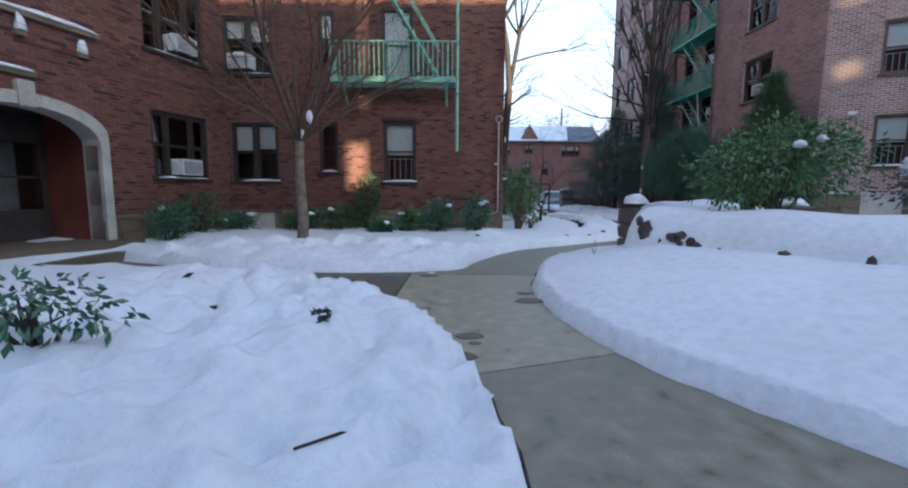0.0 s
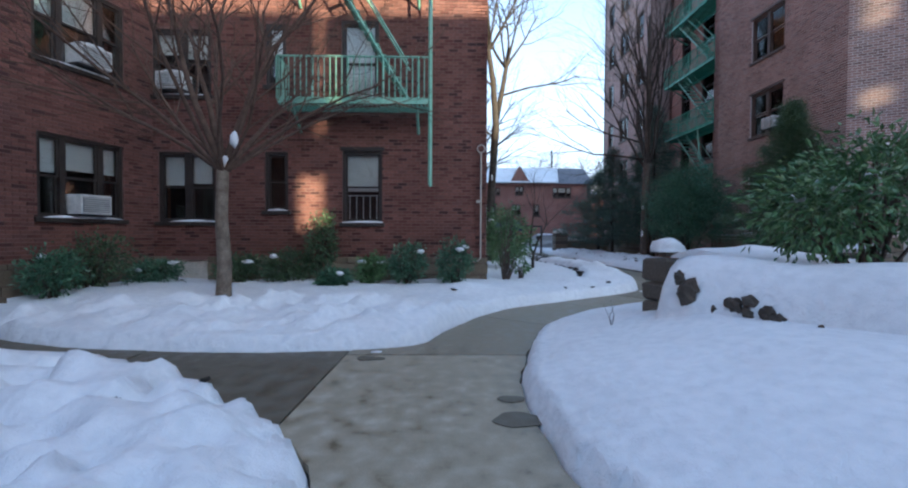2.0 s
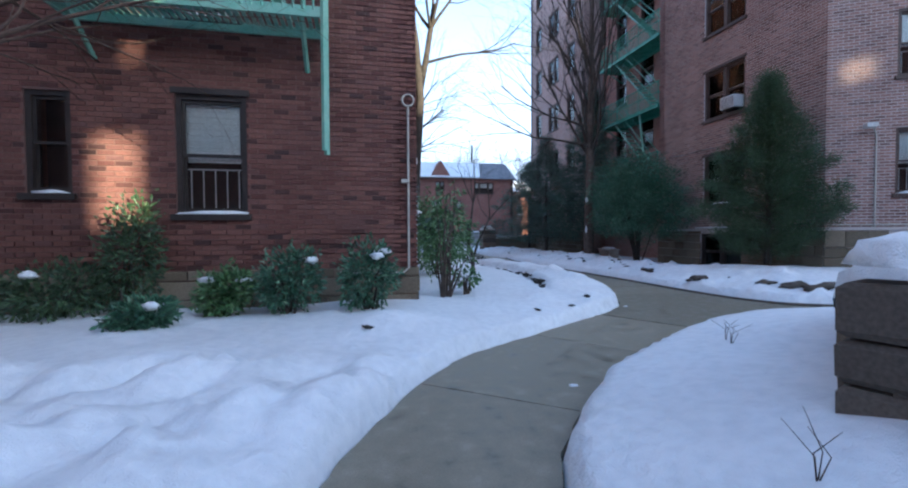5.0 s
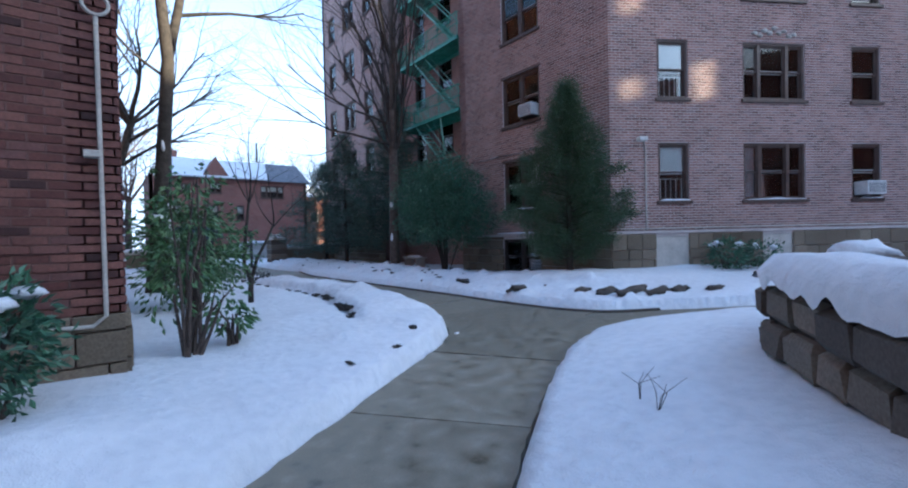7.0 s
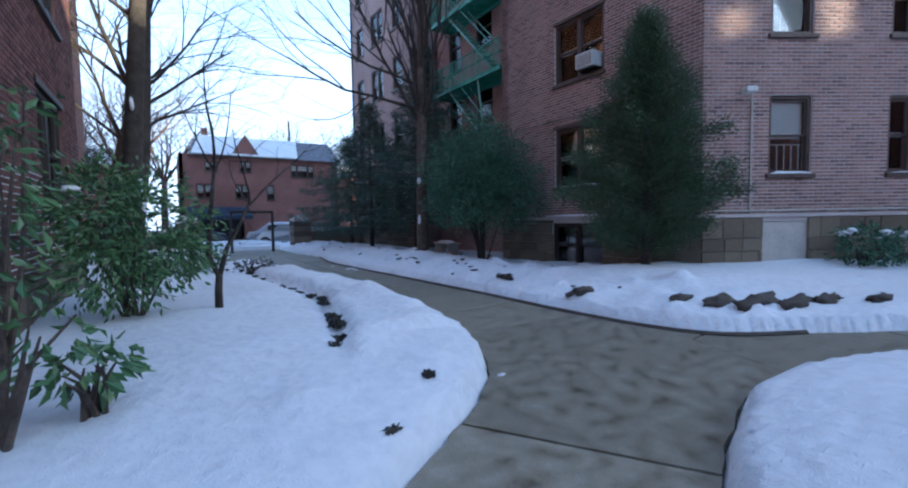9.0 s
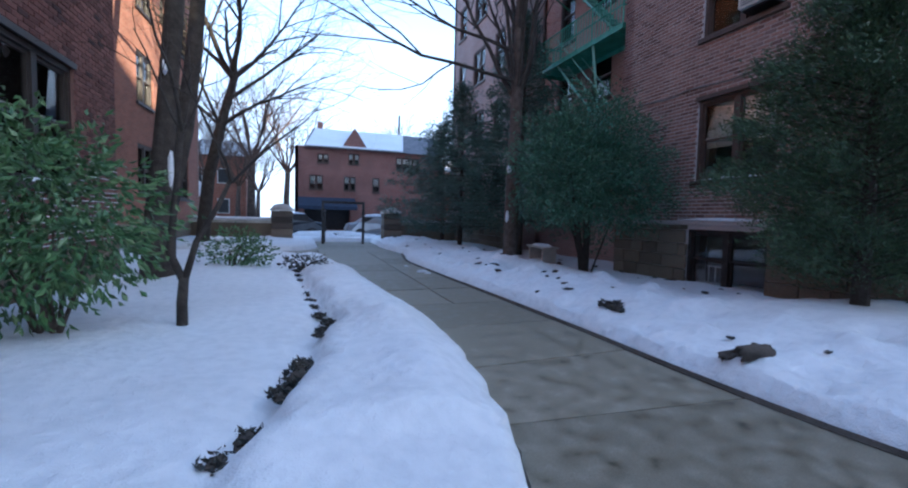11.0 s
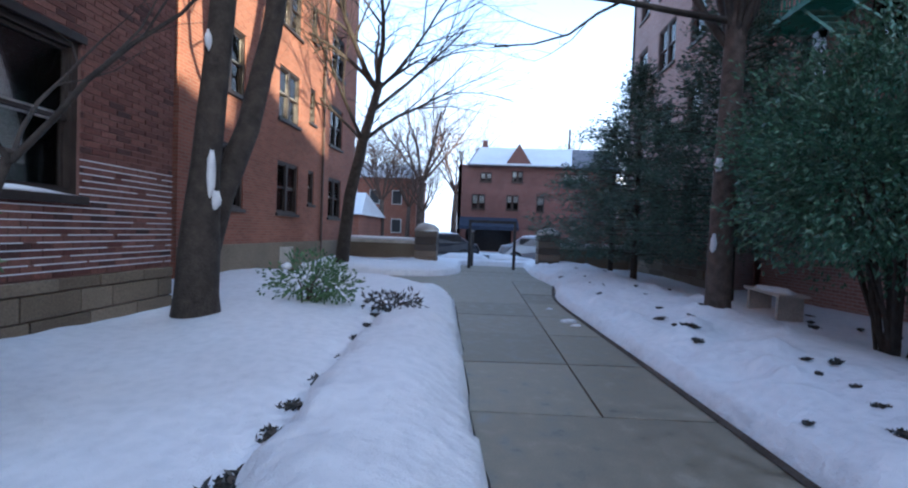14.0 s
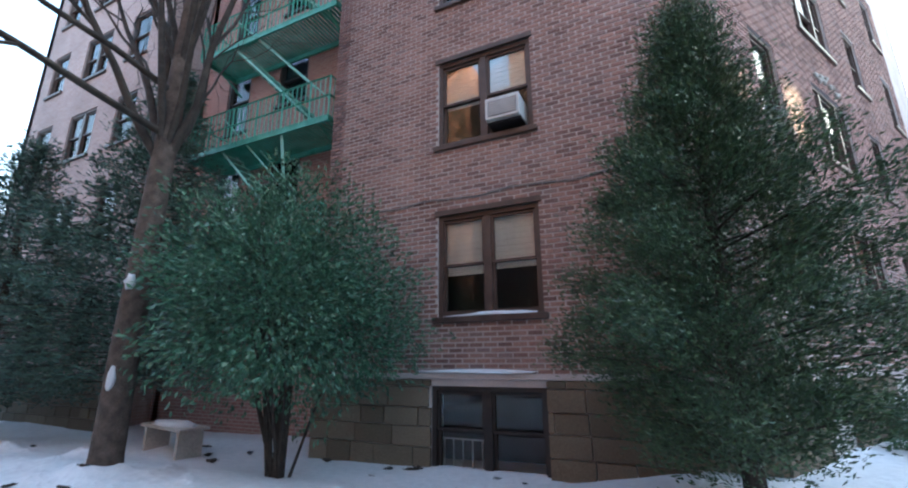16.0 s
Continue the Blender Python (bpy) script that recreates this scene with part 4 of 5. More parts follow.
part("lobby_wall", Build().box(AX0, AX1, 2.4, 2.5, 0.3, 3.0), CURTAIN, entrance)
stair = thing("entrance_steps", mw, "dark brownstone entrance steps edged with snow", "steps")
for k in range(2):
    part("step", Build().box(AX0 - 0.35, AX1 + 0.5, -0.5 - 0.42 * (1 - k), -0.0 if k else -0.5, -0.05, 0.175 * (k + 1), 0.012), BROWNSTONE, stair)
snowy = thing("wall_ornament", mw, "snow lying on brick ledges above the entrance", "ledge snow")
for x, z, w, h in ((cx + 0.55, 4.6, 0.9, 0.09), (cx + 0.05, 4.25, 0.09, 0.28), (cx + 1.1, 4.15, 0.09, 0.25), (cx - 0.3, 3.55, 0.5, 0.06)):
    part("ledge", Build().box(x - w, x + w, -0.10, -0.013, z - 0.10, z, 0.01), BROWNSTONE, snowy)
    part("snow", Build().blob((x, -0.07, z), (w, 0.08, h), 0.4, 14, 6, 0.01), SNOW, snowy, "", True)


# ---------------------------------------------------------------- fixtures on the walls
def air_conditioner(m, x, z, w=0.62, h=0.4, d=0.42, snow=True):
    u = thing("air_conditioner", m @ pose(x, 0.16, z), "white window air conditioner with grey louvres", "air conditioner", "window air conditioners")
    part("case", Build().box(-w / 2, w / 2, -d, 0.0, 0.0, h, 0.015), WHITE_METAL, u)
    grille = part("grille", Build().box(-w / 2 + 0.04, w / 2 - 0.04, -d - 0.008, -d + 0.002, 0.05, h - 0.05), GREY_METAL, u)
    for k in range(7):
        part("louvre", Build().box(-w / 2 + 0.05, w / 2 - 0.05, -d - 0.02, -d - 0.009, 0.07 + k * (h - 0.15) / 6, 0.085 + k * (h - 0.15) / 6), WHITE_METAL, grille)
    part("bracket", Build().box(-w / 2, w / 2, -d * 0.8, -0.02, -0.03, -0.001), BLACK, u)
    if snow:
        part("snow_cap", Build().blob((0, -d / 2, h), (w / 2, d / 2, 0.07), 0.3, 12, 6, 0.0), SNOW, u, "", True)
    return u


air_conditioner(mw, WL - 1.55, 1.80, snow=False)
air_conditioner(mw, WL - 1.5, 4.82)
air_conditioner(mf, -6.05 - FX, 4.82)
air_conditioner(mb, 8.15, 2.42, snow=False)
air_conditioner(ma, 3.60, 5.32, 0.55, 0.38, snow=False)


def fire_escape(m, x0, x1, levels, depth, stairs, drop, pale, label):
    """Platforms with railings, each baluster a part, and the stairs between them."""
    f = thing("fire_escape", m, label, "fire escape")
    g = GREEN_PALE if pale else GREEN
    for z in levels:
        deck = part("platform", Build().box(x0, x1, -depth, -depth + 0.05, z - 0.14, z).box(x0, x1, -0.06, -0.014, z - 0.14, z).box(x0, x0 + 0.05, -depth + 0.05, -0.06, z - 0.14, z)
                    .box(x1 - 0.05, x1, -depth + 0.05, -0.06, z - 0.14, z), g, f)
        n = max(3, int((x1 - x0) / 0.10))
        slats = Build()
        for k in range(n):
            xx = x0 + 0.06 + (x1 - x0 - 0.12) * k / n
            slats.box(xx, xx + 0.055, -depth + 0.05, -0.06, z - 0.03, z - 0.005)
        o = slats.ob("deck_slats", g, f)
        o["kind"] = "stuff"
        rails = [((x0, -depth), (x1, -depth)), ((x0, -depth), (x0, -0.03)), ((x1, -depth), (x1, -0.03))]
        for (ax, ay), (bx, by) in rails:
            for h in (0.45, 0.9) if not pale else (0.9,):
                part("rail", Build().beam((ax, ay, z + h), (bx, by, z + h), 0.035), g, f)
            L = math.hypot(bx - ax, by - ay)
            c = max(2, int(L / 0.13))
            for k in range(c + 1):
                t = k / c
                w = 0.022 if k % 6 else 0.04
                part("baluster", Build().beam((ax + (bx - ax) * t, ay + (by - ay) * t, z - 0.05), (ax + (bx - ax) * t, ay + (by - ay) * t, z + 0.9), w), g, f)
        for xx in (x0 + 0.3, x1 - 0.3):
            part("bracket", Build().beam((xx, -depth + 0.1, z - 0.12), (xx, -0.02, z - 0.65), 0.05), g, f)
    if stairs:
        for z, z2 in zip(levels, [*levels[1:], levels[-1] + STOREY]):
            for yy in (-depth + 0.12, -depth + 0.55):
                part("stringer", Build().beam((x1 - 0.5, yy, z), (x0 + 1.1, yy, z2), 0.05), GREEN_PALE, f)
                part("handrail", Build().beam((x1 - 0.5, yy, z + 0.8), (x0 + 1.1, yy, z2 + 0.8), 0.03), GREEN_PALE, f)
            for k in range(1, 12):
                t = k / 12
                xx, zz = x1 - 0.5 + (x0 + 1.6 - x1) * t, z + (z2 - z) * t
                part("tread", Build().box(xx - 0.09, xx + 0.09, -depth + 0.12, -depth + 0.55, zz - 0.015, zz + 0.015), GREEN_PALE, f)
    if drop:
        for yy in (-depth - 0.03, -depth + 0.33):
            part("ladder_rail", Build().beam((drop[0], yy, drop[1]), (drop[0], yy, drop[2]), 0.055), g, f, "weathered green upright")
    return f


fire_escape(mf, -3.36 - FX, 0.06 - FX, [4.5, 4.5 + STOREY + 0.1], 0.75, True, (0.06 - FX, 2.55, 9.5), True, "weathered green iron fire escape with a dusting of snow")
fe = fire_escape(mc, 1.5, 6.0, [3.75, 6.6, 9.45, 12.3], 1.1, True, None, False, "green painted iron fire escape with zigzag stairs")
part("stair_pole", Build().beam((5.4, -1.0, 2.0), (4.6, -1.0, 6.6), 0.06), GREEN_PALE, fe)
dsn = Build()
dsn.blob((-1.9 - FX, -0.45, 4.5), (0.7, 0.25, 0.03), 0.5, 14, 6, 0.0)
tagged(dsn.ob("deck_snow", SNOW, at=mf, smooth=True), "thin patch of snow on the fire escape deck", "snow")

conduit = thing("conduit", ORIGIN, "rusty grey conduit that climbs the brick corner to a loop", "pipe")
part("pipe", Build().tube([(0.2, 13.04, 0.80), (1.18, 13.04, 0.78), (1.27, 13.04, 0.86), (1.27, 13.04, 3.4)], [0.018] * 4, 8), CREAM, conduit)
part("loop", Build().tube([(1.27 + 0.09 * math.sin(a), 13.03, 3.5 - 0.09 * math.cos(a)) for a in [k * math.pi / 8 for k in range(17)]], [0.015] * 17, 6), CREAM, conduit)
part("junction_box", Build().box(1.16, 1.27, 12.98, 13.07, 2.2, 2.26, 0.006), CREAM, conduit)
wall_lamp = thing("wall_lamp", mb, "white floodlight on a bent conduit", "lamp")
part("conduit", Build().tube([(1.02, -0.04, 1.5), (1.02, -0.04, 3.75), (0.98, -0.06, 3.9), (0.86, -0.2, 3.98)], [0.02] * 4, 8), CREAM, wall_lamp)
part("head", Build().box(0.70, 0.92, -0.34, -0.14, 3.93, 4.05, 0.02), LAMP_GLASS, wall_lamp)
long_pipe = thing("conduit", mb, "thin horizontal conduit above the stone base", "pipe")
part("pipe", Build().tube([(0.2, -0.075, 1.56), (9.5, -0.075, 1.56)], [0.022, 0.022], 8), CREAM, long_pipe)
cable = thing("cable", ma, "grey cable that sags along the brick wall", "cable")
part("wire", Build().tube([(0.6 + 0.5 * k, -0.03, 4.25 - 0.03 * (k % 3)) for k in range(11)], [0.012] * 11, 5), GREY_METAL, cable)
ledge = thing("ledge_snow", ma, "snow on the ledge over the basement window", "snow")
part("snow", Build().blob((3.0, -0.04, 1.505), (0.95, 0.06, 0.05), 0.4, 16, 6, 0.0), SNOW, ledge, "", True)


# ---------------------------------------------------------------- stone planter
def stone_wall(name, label, a, b, top, base):
    """A dry-laid wall, stone by stone."""
    L, ang = math.hypot(b[0] - a[0], b[1] - a[1]), math.degrees(math.atan2(b[1] - a[1], b[0] - a[0]))
    w = thing(name, pose(a[0], a[1], 0, 0, 0, ang), label, "stone wall", kind="structure")
    part("core", Build().box(0.05, L - 0.05, -0.10, 0.10, base - 0.3, top - 0.08), EARTH, w)
    z = base
    while z < top - 0.02:
        h = rnd(0.22, 0.36)
        if top - z - h < 0.13:
            h = top - z
        x = -rnd(0, 0.25)
        while x < L:
            wd = rnd(0.26, 0.62)
            xa, xb = max(x, 0), min(x + wd - 0.02, L)
            if xb - xa > 0.08:
                k, o1, o2 = Build(), rnd(0.14, 0.22), rnd(0.14, 0.22)
                k.box(xa, xb, -o1, o2, z, z + h - 0.02, 0.045)
                k.v = [(vx + rnd(-0.010, 0.010), vy + rnd(-0.014, 0.014), vz + rnd(-0.008, 0.008)) for vx, vy, vz in k.v]
                k.ob("stone", FIELDSTONE, w)
            x += wd
        z += h
    return w


APEX, PIL2 = (3.15, 7.72), (5.75, 9.5)
stone_wall("planter_wall", "grey dry-laid stone planter wall under thick snow", APEX, (6.2, 3.6), 1.0, 0.25)
stone_wall("planter_wall", "grey squared stone planter wall under thick snow", (3.3, 7.85), PIL2, 1.02, 0.15)
stone_wall("planter_wall", "short return of the grey stone planter wall", (5.8, 9.45), (6.75, 9.25), 1.0, 0.15)


def stone_pillar(x, y, base, top, w, label):
    p = thing("stone_pillar", pose(x, y, base, 0, 0, 20), label, "pillar", "planter pillars")
    z = 0.0
    while z < top - base - 0.05:
        h = min(rnd(0.22, 0.36), top - base - z)
        k = Build().box(-w / 2 - rnd(0, .02), w / 2 + rnd(0, .02), -w / 2 - rnd(0, .02), w / 2 + rnd(0, .02), z, z + h - 0.012, 0.03)
        k.v = [(a + rnd(-0.012, 0.012), b + rnd(-0.012, 0.012), c + rnd(-0.006, 0.006)) for a, b, c in k.v]
        part("stone", k, FIELDSTONE, p)
        z += h
    if w > 0.4:
        part("capstone", Build().box(-w / 2 - 0.05, w / 2 + 0.05, -w / 2 - 0.05, w / 2 + 0.05, top - base, top - base + 0.07, 0.015), FIELDSTONE, p)
    part("snow_cap", Build().blob((0.03, 0, top - base + 0.07), (w * 0.6, w * 0.6, 0.15), 0.35, 14, 8, 0.0), SNOW, p, "rounded cap of snow", True)
    return p


stone_pillar(3.12, 7.68, 0.30, 1.18, 0.34, "rough grey stone pillar with a cap of snow at the planter corner")
stone_pillar(6.98, 9.2, 0.15, 1.12, 0.44, "square stone pillar with a cap of snow beside the walk")


def drape(a, b, offs, name, label, n=46):
    """Thick snow lying over a wall; offs are (across, height) with a ragged lower hem."""
    L, ang = math.hypot(b[0] - a[0], b[1] - a[1]), math.atan2(b[1] - a[1], b[0] - a[0])
    d, s = Vector((math.cos(ang), math.sin(ang), 0)), Vector((-math.sin(ang), math.cos(ang), 0))
    bd, m = Build(), len(offs)
    for i in range(n + 1):
        t = i / n
        for j, (o, z) in enumerate(offs):
            q = Vector((a[0], a[1], 0)) + d * (L * t) + s * o
            k = noise.noise(Vector((t * L * 1.3, j * 0.6, L)))
            hem = 0.16 * noise.noise(Vector((t * L * 4.3, 9.0, j * 0.1))) if j in (0, m - 1) else 0
            bd.v.append((q.x + s.x * k * 0.04, q.y + s.y * k * 0.04, z + 0.05 * k + hem))
    for i in range(n):
        for j in range(m - 1):
            p = i * m + j
            bd.f.append((p, p + m, p + m + 1, p + 1))
    for e in (0, n):
        bd.f.append(tuple(e * m + j for j in range(m)))
    return tagged(bd.ob(name, SNOW, smooth=True), label, "snow")


drape((3.25, 7.55), (6.3, 3.5), [(-0.66, 0.45), (-0.56, 0.62), (-0.46, 0.86), (-0.28, 1.07), (-0.12, 1.16), (0.1, 1.2), (0.4, 1.16), (1.5, 1.05), (1.6, 0.6)], "wall_snow", "thick drift of snow draped over the stone wall")
drape((3.6, 8.0), (5.7, 9.4), [(-1.6, 0.6), (-1.5, 1.06), (-0.3, 1.22), (-0.05, 1.28), (0.12, 1.25), (0.24, 1.14), (0.28, 1.02)], "wall_snow", "thick drift of snow lying on the stone wall")
fill = Build()
pts = [(3.6, 7.7), (6.6, 3.9), (12.5, 5.6), (11.2, 8.6), (5.9, 9.2)]
fill.v = [(x, y, 0.05) for x, y in pts] + [(x, y, 1.0) for x, y in pts]
fill.f = [tuple(range(5, 10))] + [(i, (i + 1) % 5, 5 + (i + 1) % 5, 5 + i) for i in range(5)]
tagged(fill.ob("planter_bed", SNOW), "raised planter bed covered with snow", "planter", kind="structure")
for x, y, z, r in ((3.05, 7.03, 0.83, 0.11), (3.0, 7.09, 0.99, 0.07), (3.21, 6.82, 0.68, 0.05), (3.3, 6.7, 0.78, 0.06), (3.34, 6.65, 0.75, 0.07), (3.4, 6.57, 0.81, 0.08), (3.4, 6.57, 0.65, 0.08), (3.49, 6.44, 0.69, 0.08), (3.55, 6.37, 0.66, 0.08), (3.77, 6.07, 0.51, 0.1), (3.67, 6.07, 0.53, 0.1), (3.88, 5.81, 0.52, 0.08), (4.14, 5.45, 0.62, 0.1), (4.04, 5.58, 0.46, 0.07), (4.25, 5.31, 0.6, 0.06), (4.37, 5.15, 0.46, 0.11), (4.62, 4.82, 0.68, 0.06)):
    lump = Build().blob((0, 0, 0), (r * 0.9, r * 0.8, r * rnd(0.9, 1.5)), 0.6, 10, 7)
    tagged(lump.ob("fieldstone", EARTH, at=pose(x - 0.03, y - 0.02, z, rnd(-20, 20), rnd(-20, 20), rnd(0, 90))), "dark rough stone that shows through the snow", "stone", "stones in the snow")


# ---------------------------------------------------------------- trees
def grow(b, p, d, length, r, level, last, spread, up, kids, fork_from=0.35):
    """A limb with its side limbs; thinner and more bent as it goes."""
    segs = (7, 5, 4, 3, 3)[min(level, 4)]
    pts, rad, q, dd = [Vector(p)], [r], Vector(p), Vector(d).normalized()
    for i in range(segs):
        w = 0.10 + 0.07 * level
        dd = (dd + Vector((rnd(-w, w), rnd(-w, w), rnd(-w, w) + up * 0.16))).normalized()
        q = q + dd * length / segs
        pts.append(q.copy())
        rad.append(r * (1 - 0.62 * (i + 1) / segs))
    b.tube(pts, rad, (9, 6, 5, 3, 3)[min(level, 4)], level == 0)
    if level >= last:
        return
    for k in range(kids[min(level, len(kids) - 1)]):
        t = fork_from + (1 - fork_from) * (k + rnd(0.2, 0.9)) / kids[min(level, len(kids) - 1)]
        t = min(t, 0.99)
        i = min(int(t * segs), segs - 1)
        base = pts[i].lerp(pts[i + 1], t * segs - i)
        ax = (pts[i + 1] - pts[i]).normalized()
        side = ax.orthogonal().normalized()
        side.rotate(Matrix.Rotation(k * 2.4 + rnd(-0.5, 0.5), 3, ax))
        nd = ax * math.cos(spread) + side * math.sin(spread)
        grow(b, base, nd, length * rnd(0.48, 0.72), rad[i] * rnd(0.45, 0.62), level + 1, last, spread * rnd(0.85, 1.1), up, kids, 0.25)


def bare_tree(x, y, z, label, trunks, crown, bark, twig, last=4, spread=0.7, up=0.3, kids=(6, 5, 4, 3), snow=()):
    """trunks: (points, radii); crown: (direction, length, radius) limbs from each trunk's top."""
    t = thing("tree", pose(x, y, z), label, "tree")
    for pts, rad in trunks:
        part("trunk", Build().tube(pts, rad, 12), bark, t, "", True)
    c = Build()
    for p, d, L, r in crown:
        grow(c, p, d, L, r, 1, last, spread, up, kids)
    part("crown", c, twig, t, "bare winter branches", True)
    for p, r in snow:
        part("snow", Build().blob(p, r, 0.4, 9, 6), SNOW, t, "clump of snow in the fork", True)
    return t


def limbs(p, n, tilt, L, r, a0=0.0, jitter=0.25):
    return [(p, (math.sin(tilt * rnd(0.7, 1.2)) * math.cos(a0 + 6.283 * k / n + rnd(-jitter, jitter)), math.sin(tilt * rnd(0.7, 1.2)) * math.sin(a0 + 6.283 * k / n + rnd(-jitter, jitter)), math.cos(tilt)), L * rnd(0.8, 1.2), r * rnd(0.7, 1.1)) for k in range(n)]


random.seed(11)
z1 = snow_at(-3.52, 10.26) - 0.05
bare_tree(-3.52, 10.26, z1, "young flaking-bark tree with wide thin bare branches", [([(0, 0, -0.2), (0, 0, 0.1), (0.02, 0, 0.6), (-0.03, 0, 1.4), (0.0, 0, 2.3)], [0.16, 0.13, 0.12, 0.105, 0.10])],
          limbs((0, 0, 2.2), 11, 1.0, 3.2, 0.045) + limbs((0, 0, 2.3), 5, 0.4, 3.6, 0.06), BARK_PALE, TWIG, 4, 0.55, 0.12, (7, 6, 5, 4), [((0.08, -0.06, 2.4), (0.05, 0.05, 0.10)), ((0.3, -0.2, 2.75), (0.07, 0.05, 0.14))])
random.seed(12)
z1 = snow_at(2.17, 20.95) - 0.05
bare_tree(2.17, 20.95, z1, "old twin-stemmed tree with dark bark and snow in its fork", [([(0, 0, -0.2), (0.0, 0, 0.3), (0.03, 0, 1.0), (0.08, 0, 1.9), (0.18, 0.05, 3.4), (0.34, 0.1, 5.6), (0.2, 0.1, 7.5), (-0.1, 0.1, 9.5)], [0.32, 0.26, 0.24, 0.175, 0.155, 0.14, 0.12, 0.09]),
          ([(0.05, 0.1, 0.9), (0.14, 0.25, 1.6), (0.24, 0.72, 2.6), (0.32, 1.2, 4.2), (0.40, 1.42, 5.8), (0.75, 1.45, 7.6), (1.05, 1.4, 9.5)], [0.18, 0.17, 0.155, 0.145, 0.13, 0.11, 0.09])],
          limbs((0.0, 0.1, 8.8), 6, 0.7, 3.2, 0.07) + limbs((0.9, 1.4, 8.6), 6, 0.7, 3.2, 0.07) + [((0.72, 1.5, 7.4), (0.85, -0.2, 0.12), 3.4, 0.06), ((0.2, 0.1, 7.3), (-0.7, -0.3, 0.6), 3.0, 0.05), ((0.3, 0.1, 5.2), (-0.8, 0.2, 0.5), 2.6, 0.045)],
          BARK_DARK, BARK_DARK, 4, 0.6, 0.2, (5, 5, 4, 3), [((0.22, -0.10, 1.85), (0.05, 0.06, 0.30)), ((0.27, -0.06, 1.52), (0.06, 0.05, 0.12)), ((0.16, -0.12, 3.5), (0.04, 0.05, 0.14))])
random.seed(13)
z1 = snow_at(3.36, 17.2) - 0.05
bare_tree(3.36, 17.2, z1, "slender dark sapling forked low above the snow", [([(0, 0, -0.1), (0, 0, 0.25), (0.02, 0, 0.5)], [0.055, 0.05, 0.045]), ([(0.02, 0, 0.45), (-0.1, 0, 0.75), (-0.05, 0.02, 1.3), (0.02, 0, 2.0)], [0.04, 0.035, 0.03, 0.022]), ([(0.02, 0, 0.45), (0.13, 0, 0.85), (0.32, 0, 1.2), (0.45, 0, 1.5)], [0.035, 0.03, 0.025, 0.02])],
          limbs((0.02, 0, 1.9), 4, 0.6, 1.3, 0.018) + limbs((0.45, 0, 1.45), 3, 0.6, 1.2, 0.016), BARK_DARK, BARK_DARK, 3, 0.6, 0.2, (4, 3, 3))
random.seed(14)
z1 = snow_at(9.53, 22.5) - 0.05
bare_tree(9.53, 22.5, z1, "tall straight grey tree with upswept bare branches", [([(0, 0, -0.2), (0, 0, 0.2), (0, 0, 1.5), (0.05, 0, 4.0), (0.1, 0, 7.5), (0.1, 0, 11)], [0.22, 0.18, 0.165, 0.15, 0.11, 0.06])],
          limbs((0.05, 0, 4.0), 7, 0.42, 4.5, 0.07) + limbs((0.08, 0, 5.5), 6, 0.4, 4.5, 0.06) + limbs((0.1, 0, 7.5), 6, 0.35, 4, 0.05) + [((0.0, 0, 4.5), (-0.95, -0.2, 0.02), 4.4, 0.055), ((0.0, 0, 5.2), (-0.85, 0.1, 0.3), 4.0, 0.05)], BARK, BARK_DARK, 4, 0.42, 0.3, (5, 5, 4, 3),
          [((-0.14, -0.1, 2.3), (0.07, 0.06, 0.10)), ((-0.15, -0.08, 1.1), (0.05, 0.05, 0.16))])
random.seed(15)
bare_tree(0.9, 31.0, 0.2, "leaning bare tree with a wide crown over the garden wall", [([(0, 0, -0.3), (0.1, 0, 1.0), (0.25, 0, 2.5), (0.7, 0, 4.6), (1.2, 0, 6.5)], [0.26, 0.23, 0.21, 0.17, 0.13])],
          limbs((1.1, 0, 6.2), 6, 0.7, 3.8, 0.10) + limbs((0.65, 0, 4.4), 4, 0.8, 3.6, 0.08) + [((0.9, 0, 5.4), (0.8, -0.2, 0.5), 4.2, 0.08)], BARK_DARK, BARK_DARK, 4, 0.55, 0.1, (7, 6, 5, 4))
random.seed(16)
far = bare_tree(-1.5, 60, 0, "bare street tree beyond the gate", [([(0, 0, -0.3), (0, 0, 2), (0.1, 0, 4)], [0.25, 0.22, 0.18])], limbs((0.1, 0, 3.8), 8, 0.6, 4.0, 0.10), BARK, TWIG, 4, 0.6, 0.15, (6, 6, 5, 4))
far["group"] = "street trees"
for x, y, a, k in ((-0.4, 61, 70, 1.7), (-6, 66, 200, 1.5), (-10, 58, 130, 1.3), (2.6, 70, 20, 1.6), (-3.5, 57, 250, 1.1), (24, 66, 300, 1.4), (-16, 64, 40, 1.6), (-22, 60, 160, 1.4), (15, 80, 90, 1.6), (20, 78, 10, 1.5), (1.0, 52, 310, 0.8)):
    copy_thing(far, pose(x, y, 0, 0, 0, a) @ Matrix.Scale(k, 4))



